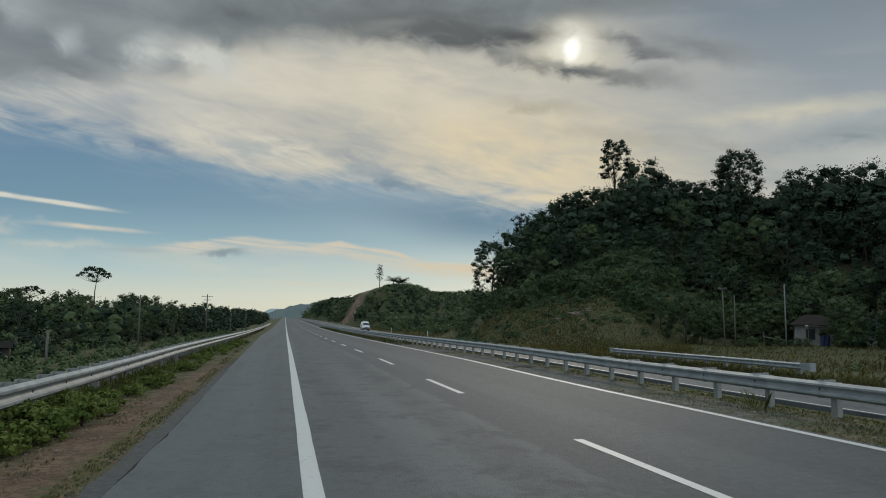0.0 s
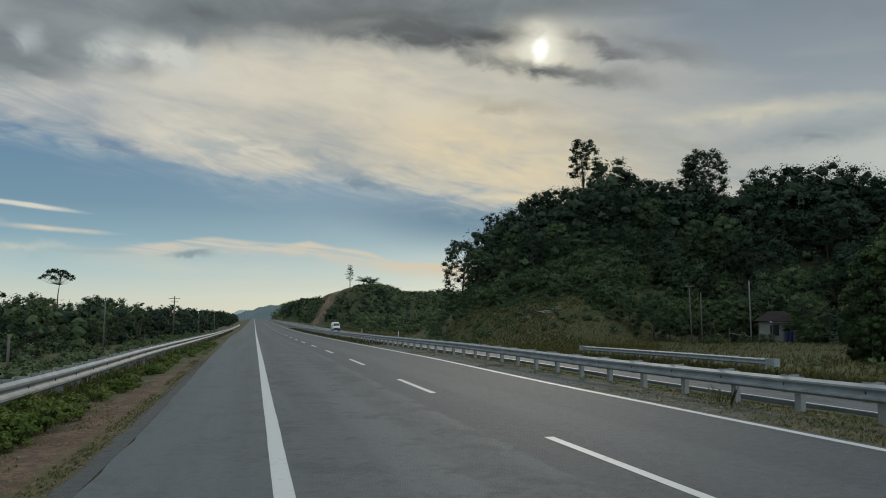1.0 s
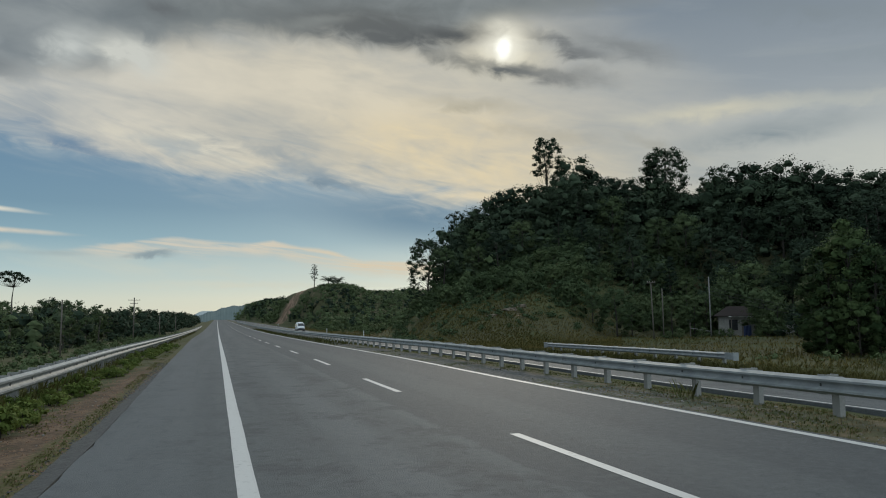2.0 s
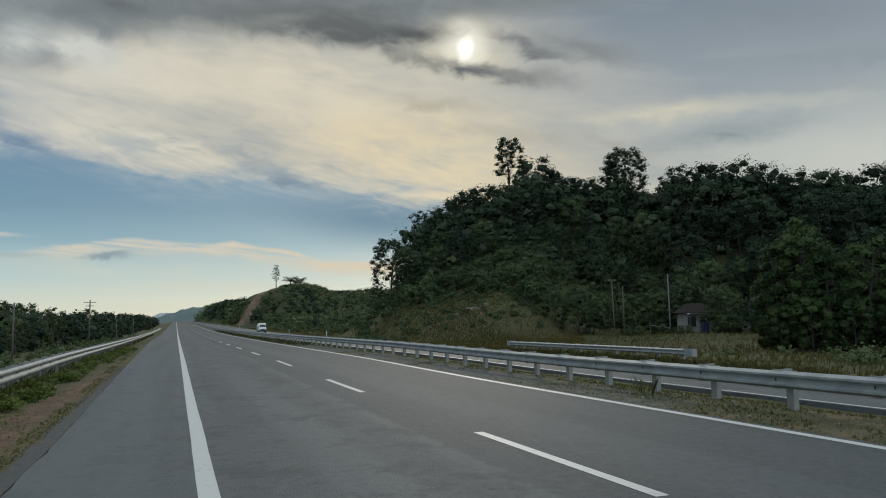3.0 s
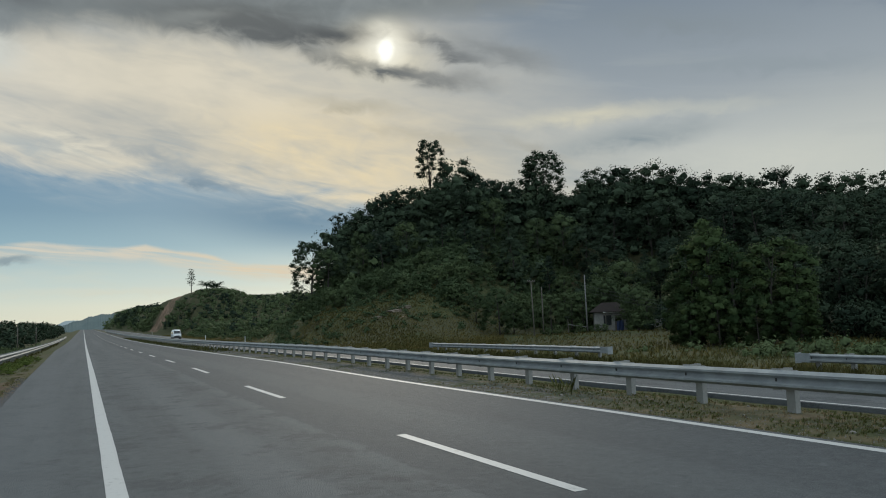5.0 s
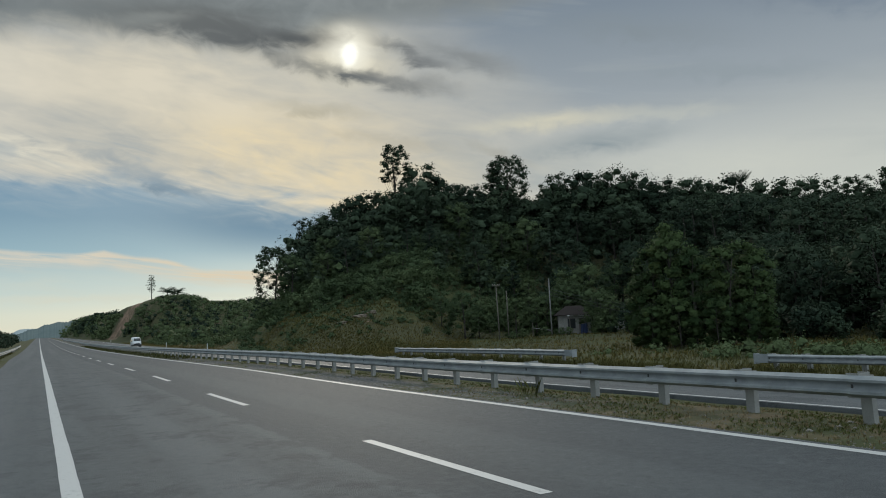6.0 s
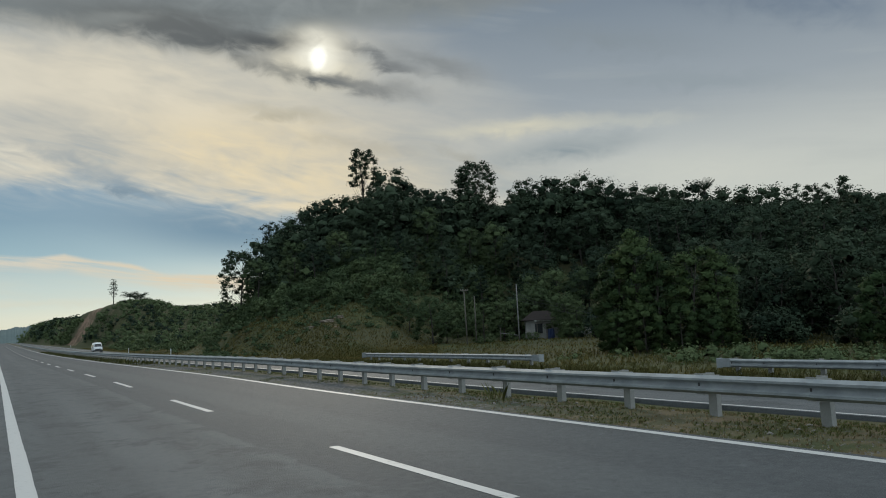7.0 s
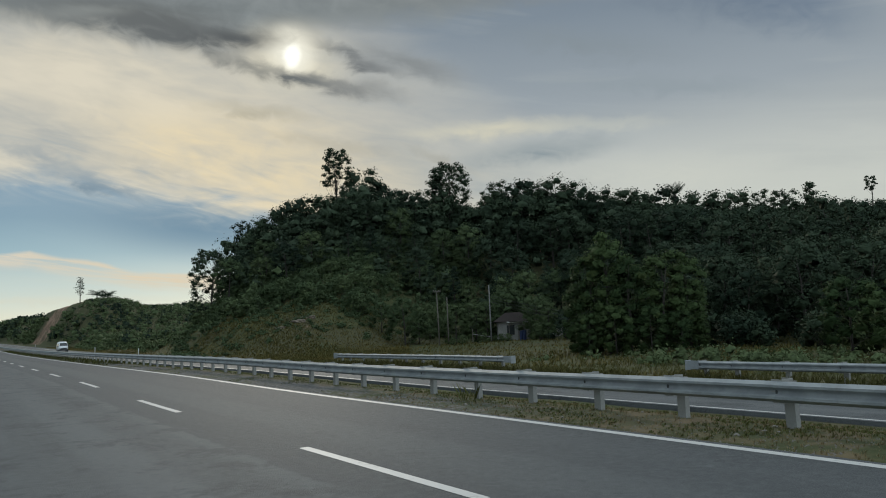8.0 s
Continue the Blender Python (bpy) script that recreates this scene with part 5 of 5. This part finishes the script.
def house():
    """A small whitewashed house under a brown sheet roof, half hidden by trees: a dark window, an open porch, and an annex."""
    x, y = polar(39.2, 100)
    base = empty("house", pose(x, y, -0.35, 0, 0, -36), "small stained whitewashed house with a brown sheet roof", "house")
    part("wall", box((4.35, 0.15, 2.6), (0, 2.0, 1.3)), PLASTER, base)
    for s in (-1, 1):
        part("wall", box((0.15, 3.85, 2.6), (s * 2.1, 0, 1.3)), PLASTER, base)
    for xa, xb, za, zb in ((-2.1, -0.95, 0, 2.6), (-0.95, 0.05, 0, 0.75), (-0.95, 0.05, 2.05, 2.6), (0.05, 0.5, 0, 2.6), (1.4, 2.1, 0, 2.6), (0.5, 1.4, 2.05, 2.6)):
        part("wall", box((xb - xa, 0.15, zb - za), ((xa + xb) / 2, -2.0, (za + zb) / 2)), PLASTER, base)
    hip = [(-2.7, -2.6, 2.55), (2.7, -2.6, 2.55), (2.7, 2.6, 2.55), (-2.7, 2.6, 2.55), (-1.0, 0, 3.75), (1.0, 0, 3.75)]
    hip += [(q[0], q[1], q[2] - 0.07) for q in hip[:4]]
    mesh_object("roof", hip, [(0, 1, 5, 4), (1, 2, 5), (2, 3, 4, 5), (3, 0, 4), (0, 6, 7, 1), (1, 7, 8, 2), (2, 8, 9, 3), (3, 9, 6, 0), (9, 8, 7, 6)], ROOF, base)
    part("fascia", box((4.6, 0.06, 0.16), (1.3, -2.62, 2.42), 0.01), WHITE_BOARD, base, "white fascia board over the porch")
    part("porch_roof", box((4.4, 1.4, 0.05), (1.5, -2.2, 2.55), turn=pose(0, 0, 0, 6, 0, 0)), ROOF, base)
    w = part("window", box((1.0, 0.04, 1.3), (-0.45, -1.98, 1.4)), DARK_GLASS, base)
    part("frame", box((1.08, 0.05, 0.06), (-0.45, -2.06, 2.05)), WOOD, w)
    part("sill", box((1.1, 0.12, 0.06), (-0.45, -2.08, 0.74)), WOOD, w)
    part("door", box((0.88, 0.05, 2.0), (0.95, -1.97, 1.02)), WOOD, base)
    for px_ in (-0.7, 1.4, 3.5):
        v, f = tube([(px_, -2.6, 0), (px_, -2.6, 2.36)], [0.05, 0.05], 6)
        mesh_object("porch_post", v, f, WOOD, base)
    annex = box((2.6, 1.9, 1.55), (5.9, -0.6, 0.78))
    part("annex_wall", annex, PLASTER, base, "low stained white annex wall")
    part("annex_roof", box((3.0, 2.4, 0.05), (5.9, -0.6, 1.66), turn=pose(0, 0, 0, 5, 0, 0)), ROOF, base)
    x, y = polar(39.95, 96)
    sheet = empty("tarpaulin", pose(x, y, -0.4, 0, 0, -36), "dark blue plastic sheet hung beside the porch", "tarpaulin")
    tv, tf = [], []
    for i in range(9):
        for j in range(7):
            tv.append((-0.45 + 0.11 * i, 0.09 * math.sin(i * 1.7 + j * 0.4) + 0.04 * j, 1.35 - 0.22 * j - 0.05 * math.sin(i * 0.8)))
    n = len(tv)
    tv += [(a_, b_ + 0.02, c_) for a_, b_, c_ in tv]
    for i in range(8):
        for j in range(6):
            k = i * 7 + j
            tf += [(k, k + 7, k + 8, k + 1), (n + k, n + k + 1, n + k + 8, n + k + 7)]
    mesh_object("sheet", tv, tf, BLUE, sheet, True)


house()
kept_state = random.getstate()
plant(brights[0], *polar(41.0, 95.5), 0.75)
plant(bushes[0], *polar(40.75, 94.5), 0.55)
random.setstate(kept_state)

# ---------------------------------------------------------------- the van


def loft(sections, mat, name, parent, ring=20):
    """Rounded body through cross-sections: y, half width at sill, at waist, at roof, bottom z, waist z, roof z."""
    verts, faces = [], []
    for y, ws, ww, wr, zb, zw, zr in sections:
        half = [(0, zb), (ws * 0.8, zb), (ws, zb + 0.08), (ww, (zb + zw) / 2), (ww, zw), (ww + (wr - ww) * 0.55, zw + (zr - zw) * 0.5), (wr, zr - 0.16), (wr * 0.9, zr - 0.05), (wr * 0.55, zr), (0, zr + 0.01)]
        loop = half + [(-x, z) for x, z in reversed(half[1:-1])]
        verts += [(x, y, z) for x, z in loop]
    n = len(loop)
    for j in range(len(sections) - 1):
        for k in range(n):
            faces.append((j * n + k, j * n + (k + 1) % n, (j + 1) * n + (k + 1) % n, (j + 1) * n + k))
    faces.append(tuple(range(n)))
    faces.append(tuple((len(sections) - 1) * n + k for k in reversed(range(n))))
    return mesh_object(name, verts, faces, mat, parent, True)


def van():
    y = 180.0
    base = empty("van", pose(19.4, y, far_road_z(19.4) + rise(y) + 0.005), "white high-roof passenger van driving on the far carriageway", "van")
    body = loft([(-2.45, 0.72, 0.74, 0.70, 0.38, 0.62, 0.86), (-2.4, 0.82, 0.84, 0.80, 0.32, 0.7, 1.06), (-2.05, 0.86, 0.90, 0.86, 0.3, 0.95, 1.32), (-1.45, 0.88, 0.93, 0.74, 0.3, 1.15, 2.0),
                 (-1.1, 0.88, 0.94, 0.76, 0.3, 1.2, 2.2), (0.0, 0.88, 0.94, 0.78, 0.3, 1.2, 2.27), (1.8, 0.88, 0.94, 0.78, 0.3, 1.2, 2.25), (2.35, 0.86, 0.92, 0.75, 0.32, 1.2, 2.15), (2.45, 0.82, 0.88, 0.7, 0.36, 1.2, 2.0)], WHITE_PAINT, "body", base)
    v = [(-0.76, -2.02, 1.33), (0.76, -2.02, 1.33), (0.64, -1.5, 1.92), (-0.64, -1.5, 1.92)]
    shell = [(x_, y_ - 0.05, z_ + 0.045) for x_, y_, z_ in v]
    mesh_object("windscreen", shell + v, [(0, 1, 2, 3), (0, 4, 5, 1), (1, 5, 6, 2), (2, 6, 7, 3), (3, 7, 4, 0)], DARK_GLASS, base)
    for s in (-1, 1):
        for ya, yb in ((-1.35, -0.6), (-0.5, 0.75), (0.85, 2.2)):
            part("side_window", box((0.03, yb - ya, 0.5), (s * 0.885, (ya + yb) / 2, 1.52), 0.01, turn=pose(0, 0, 0, 0, -s * 9, 0)), DARK_GLASS, base)
        part("headlight", box((0.32, 0.1, 0.2), (s * 0.66, -2.37, 0.86), 0.03), LENS, base)
        part("mirror", box((0.16, 0.1, 0.26), (s * 1.06, -1.62, 1.3), 0.03), BLACK, base)
        part("stripe", box((0.012, 3.4, 0.05), (s * 0.945, 0.3, 0.95)), BLACK, base, "dark stripe along the side")
        for yw in (-1.45, 1.35):
            tv, tf = [], []
            for k, (off, r) in enumerate(((-0.1, 0.24), (-0.1, 0.33), (0.1, 0.33), (0.1, 0.24))):
                tv += [(off, r * math.cos(q * math.pi / 12), r * math.sin(q * math.pi / 12)) for q in range(24)]
            for k in range(3):
                tf += [(k * 24 + q, k * 24 + (q + 1) % 24, (k + 1) * 24 + (q + 1) % 24, (k + 1) * 24 + q) for q in range(24)]
            wheel = empty("wheel", pose(s * 0.84, yw, 0.33), "", "")
            wheel.parent = base
            mesh_object("tyre", tv, tf, RUBBER, wheel, True)
            v2, f2 = tube([(-0.06, 0, 0), (0.06, 0, 0)], [0.235, 0.235], 16)
            mesh_object("rim", v2, f2, CHROME, wheel)
    part("bumper", box((1.72, 0.22, 0.26), (0, -2.42, 0.45), 0.05), BLACK, base)
    part("grille", box((0.86, 0.06, 0.14), (0, -2.44, 0.86), 0.02), CHROME, base)
    part("number_plate", box((0.5, 0.02, 0.12), (0, -2.545, 0.48)), BLACK, base)


van()

# ---------------------------------------------------------------- small things by the road
for az, d in ((11.05, 118), (2.8, 0), (8.2, 170)):
    x = 25.2
    y = x / math.tan(radians(az)) if d else 320
    m = empty("marker_post", pose(x, y, ground_z(x, y)), "white roadside marker post on the grass", "marker post", "marker posts")
    v, f = tube([(0, 0, -0.2), (0, 0, 1.0), (0, 0, 1.05)], [0.07, 0.07, 0.04], 8)
    mesh_object("post", v, f, WHITE_PAINT, m)


def grass_field(name, label, points, height, width, mat, blades=5):
    """Tufts of grass blades on the ground, all in one object."""
    vs = []
    for x, y in points:
        z = ground_z(x, y)
        h = height * random.uniform(0.5, 1.3)
        for k in range(blades):
            ang = random.uniform(0, 6.283)
            c, s = math.cos(ang), math.sin(ang)
            o = (x + random.uniform(-1, 1) * width * 2.5, y + random.uniform(-1, 1) * width * 2.5)
            ln, hh = h * random.uniform(0.15, 0.6), h * random.uniform(0.6, 1.0)
            vs += [(o[0] - s * width / 2, o[1] + c * width / 2, z - 0.02), (o[0] + s * width / 2, o[1] - c * width / 2, z - 0.02),
                   (o[0] + c * ln * 0.5 + s * width * 0.35, o[1] + s * ln * 0.5 - c * width * 0.35, z + hh * 0.65), (o[0] + c * ln, o[1] + s * ln, z + hh)]
    v = np.array(vs)
    up = rng.normal(size=(len(v) // 4, 3)) * 0.22 + np.array([0, -0.25, 1.0])
    up = np.repeat(up / np.linalg.norm(up, axis=1)[:, None], 4, axis=0)
    ob = new(name, fast_mesh(name, v, np.arange(len(v)).reshape(-1, 4), mat, up))
    return tagged(ob, label, "grass", kind="stuff")


R = random.uniform
median_pts = [(x, y) for x, y in ((R(9.0, 12.8), 4 + 60 * R(0, 1) ** 1.6) for _ in range(11000)) if noise.noise((x * 0.5, y * 0.5, 1.0)) > -0.05 - 0.3 * (x > 10.6) + 0.35 * (x < 10.6 and y > 15)]
grass_field("median_grass", "short patchy grass along the median", median_pts, 0.05, 0.007, MEDIAN_GRASS, 7)
dry_pts = [(R(9.0, 12.6), 4 + 14 * R(0, 1) ** 1.3) for _ in range(1800)]
grass_field("median_straw", "thin straw on the median", dry_pts, 0.05, 0.006, STRAW, 6)
grass_field("median_tuft", "taller pale grass clump by the rail", [(10.25 + R(-0.2, 0.2), 14.4 + R(-0.3, 0.3)) for _ in range(10)], 0.42, 0.005, MEDIAN_GRASS, 4)
far_pts = [(R(9.0, 12.8), R(60, 200)) for _ in range(3000)]
grass_field("median_grass", "rough grass along the median", far_pts, 0.22, 0.05, GRASS, 4)
bank_pts = []
for _ in range(16000):
    az = R(13, 68)
    foot = table(FOOT, az)
    d = R(29, foot + 30)
    x, y = polar(az, d)
    if x > 25:
        bank_pts.append((x, y))
for _ in range(15000):
    x, y = polar(R(12, 31), R(66, 112))
    if x > 26:
        bank_pts.append((x, y))
for _ in range(6000):
    bank_pts.append((25.2 + 10 * R(0, 1) ** 1.4, R(95, 280)))
grass_field("bank_grass", "olive and brown grass on the bank", [q for q in bank_pts if math.hypot(*q) > 62 or noise.noise((q[0] * 0.12, q[1] * 0.12, 9.0)) > (-0.25 if q[1] > 29 else 0.15)], 0.26, 0.03, DRY_GRASS, 4)
grass_field("bank_grass", "green grass between the far rail and the trees", [q for q in bank_pts if math.hypot(*q) <= 62 or noise.noise((q[0] * 0.08, q[1] * 0.08, 4.0)) > 0.0], 0.28, 0.024, GRASS, 4)
far_edge = [(R(23.95, 24.9), R(22, 62)) for _ in range(2600)] + [(R(23.95, 24.9), R(-2, 20)) for _ in range(900)]
grass_field("bank_grass", "rank olive grass under the far rail", far_edge, 0.32, 0.016, GRASS, 5)
left_pts = [(R(-14, -4.2), 6 + 160 * R(0, 1) ** 1.5) for _ in range(6000)]
grass_field("verge_grass", "grass behind the verge guard rail", left_pts, 0.35, 0.035, GRASS, 5)
verge_pts = [(x, y) for x, y in ((R(-4.6, -2.15), 6 + 90 * R(0, 1) ** 1.5) for _ in range(5000)) if noise.noise((x * 0.8, y * 0.3, 2.0)) + (-3.2 - x) * 0.4 > 0.1 or x > -2.35 and noise.noise((x, y * 0.4, 7.0)) > 0.05]
grass_field("verge_grass", "thin grass on the bare verge", verge_pts, 0.045, 0.006, MEDIAN_GRASS, 7)
fringe = [(verge(y) - 0.36 - abs(R(-1, 1)) * 0.3, y) for y in (6 + 60 * R(0, 1) ** 1.4 for _ in range(2600)) if noise.noise((0.0, y * 0.35, 7.0)) > -0.1]
grass_field("verge_grass", "yellow-green grass fringe at the asphalt edge", fringe, 0.035, 0.006, MEDIAN_GRASS, 6)
bank_plants = [(R(31, 40), R(6, 42), R(0.5, 1.1), R(0.4, 1.0)) for _ in range(110)]
bank_plants = [q for i, q in enumerate(bank_plants) if q[1] < 28.5 or i % 6 == 0]
scrub("bank_scrub", "green bushes behind the far rail", bank_plants, 0.16, LEAF_BRIGHT_HAZED)
# leafy weeds under the verge rail
weeds = [shrub_proto("weed", "low broad-leaved green weed on the verge", 0.42, 0.42, 8, 34, 0.09, LEAF_WEED, "weed", "weeds on the verge", 0.4) for _ in range(3)]
for i in range(230):
    y = 7.0 + 62 * random.random() ** 1.7
    plant(random.choice(weeds), random.uniform(-4.8, -3.4) + 0.008 * (y - 8), y, random.uniform(0.45, 1.1) * (1.0 if y < 18 else 0.75), sink=0.02)


def stone(r):
    bm = bmesh.new()
    bmesh.ops.create_icosphere(bm, subdivisions=2, radius=r)
    for v in bm.verts:
        v.co *= 1 + 0.35 * noise.noise(v.co * (2.2 / r))
        v.co.z *= 0.55
    return bm


for i in range(60):
    x, y = (R(9.05, 12.0), 6 + 22 * random.random()) if i < 40 else (R(-3.4, -2.4), 7 + 15 * random.random())
    ob = part("stone", stone(R(0.012, 0.055) if i < 40 else R(0.01, 0.03)), STONE)
    ob.location = (x, y, ground_z(x, y) + 0.008)
    tagged(ob, "small pale stone on the ground", "stone", "stones by the road")


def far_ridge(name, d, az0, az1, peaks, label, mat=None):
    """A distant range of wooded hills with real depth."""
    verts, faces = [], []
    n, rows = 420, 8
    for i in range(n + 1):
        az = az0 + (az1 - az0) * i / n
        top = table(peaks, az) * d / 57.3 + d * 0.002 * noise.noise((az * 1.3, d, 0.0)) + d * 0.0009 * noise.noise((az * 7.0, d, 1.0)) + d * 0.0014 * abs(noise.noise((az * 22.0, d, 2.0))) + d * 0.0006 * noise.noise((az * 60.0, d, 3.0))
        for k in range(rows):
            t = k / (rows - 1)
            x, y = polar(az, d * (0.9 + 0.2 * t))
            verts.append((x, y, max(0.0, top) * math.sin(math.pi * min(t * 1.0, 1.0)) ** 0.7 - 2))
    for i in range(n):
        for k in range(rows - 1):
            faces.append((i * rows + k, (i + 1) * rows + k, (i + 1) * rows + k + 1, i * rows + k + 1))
    tagged(mesh_object(name, verts, faces, mat or FAR_HAZE_GREEN, None, True), label, "hills", kind="structure")


# the hazy blue of these hills sits in their base colour
far_ridge("backdrop", 2400, -26, 14, ((-26, 0.3), (-10, 0.4), (-4, 0.6), (-1.8, 0.85), (-1.0, 1.15), (-0.2, 1.2), (0.6, 1.1), (1.5, 1.2), (4, 1.2), (8, 1.2), (14, 0.8)), "distant wooded hills at the horizon, coloured pale blue for haze")


def clods(name, label, points, mat, lo, hi):
    """Crumbs of earth and gravel lying on the ground, as flattened eight-sided lumps."""
    vs, fs = [], []
    for x, y in points:
        r, z = R(lo, hi), ground_z(x, y)
        n = len(vs)
        vs += [(x + r * R(0.6, 1), y, z), (x, y + r * R(0.6, 1), z), (x - r * R(0.6, 1), y, z), (x, y - r * R(0.6, 1), z), (x + R(-0.3, 0.3) * r, y + R(-0.3, 0.3) * r, z + r * R(0.4, 0.8))]
        fs += [(n, n + 1, n + 4), (n + 1, n + 2, n + 4), (n + 2, n + 3, n + 4), (n + 3, n, n + 4)]
    return tagged(mesh_object(name, vs, fs, mat), label, "gravel", kind="stuff")


clods("earth_clods", "dark clods of earth on the bare verge", [(R(-3.9, -2.0), 6.5 + 26 * R(0, 1) ** 1.4) for _ in range(1500)], RED_EARTH, 0.012, 0.045)
clods("gravel", "loose gravel along the median edge", [(8.98 + abs(R(-1, 1)) ** 1.6 * 1.6, 5 + 40 * R(0, 1) ** 1.4) for _ in range(2600)], GRIT, 0.006, 0.026)
clods("gravel", "loose chips of asphalt at the road edge", [(verge(y) - 0.2 + R(-0.22, 0.2), y) for y in (6 + 30 * R(0, 1) ** 1.4 for _ in range(1300))], RUBBLE, 0.012, 0.04)
clods("gravel", "pale grit on the crumbled asphalt edge", [(verge(y) - 0.15 + R(-0.15, 0.13), y) for y in (6 + 34 * R(0, 1) ** 1.5 for _ in range(900))], GRIT, 0.006, 0.02)


def bare_bank(az, d, w, label):
    """A low broken bank of bare earth where the slope has slipped."""
    x, y = polar(az, d)
    bm = bmesh.new()
    bmesh.ops.create_icosphere(bm, subdivisions=3, radius=1.0)
    for v in bm.verts:
        q = v.co.copy()
        v.co = Vector((q.x * w, q.y * w * 0.5, q.z * w * 0.34)) * (1 + 0.6 * noise.noise(q * 1.7) + 0.2 * noise.noise(q * 5.0))
    ob = part("earth_bank", bm, PALE_EARTH)
    ob.matrix_basis = pose(x, y, ground_z(x, y) - 0.05, 0, 0, -az)
    tagged(ob, label, "earth bank", "bare earth on the slope")


bare_bank(23.3, 100, 1.1, "small slip of bare pale earth on the slope")
bare_bank(21.2, 96, 0.8, "small slip of bare earth on the slope")
bare_bank(22.6, 98, 1.0, "small slip of bare earth on the slope")

far_ridge("backdrop_near", 1350, -3.5, 12, ((-3.5, 0.5), (-1.6, 0.9), (-0.3, 1.2), (0.5, 1.5), (1.4, 1.6), (2.4, 1.7), (3.4, 1.75), (5, 1.8), (12, 1.0)), "wooded ridge where the road disappears", NEAR_RIDGE_HAZED)


def shed():
    x, y = polar(-19.3, 74)
    base = empty("shed", pose(x, y, ground_z(x, y), 0, 0, 15), "small brown shed with a tin roof on the low land", "shed")
    part("wall", box((2.4, 2.0, 1.5), (0, 0, 0.75)), BARK, base)
    for s in (-1, 1):
        part("roof", box((2.9, 1.4, 0.05), (0, s * 0.62, 1.72), turn=pose(0, 0, 0, -s * 22, 0, 0)), TIN, base)
    part("door", box((0.8, 0.05, 1.5), (0.3, -1.12, 0.76)), TIN, base)


shed()
ax, ay = polar(37.45, 93)
bx, by = polar(70, 58)
wires([((ax, ay, 5.6), (bx, by, 1.9)), ((ax, ay, 5.2), (bx, by, 1.5)), ((ax, ay, 4.8), (bx, by, 1.1))], "three thin dark wires running before the trees", sag=2.2, r=0.012)
px, py = polar(-16.2, 57)
wires([((px, py, ground_z(px, py) + 3.0), (px - 14, py + 6, ground_z(px - 14, py) + 2.6)), ((px, py, ground_z(px, py) + 2.9), (px - 14, py + 6, ground_z(px - 14, py) + 2.0))], "two slack wires on the low land", sag=0.4, r=0.012)
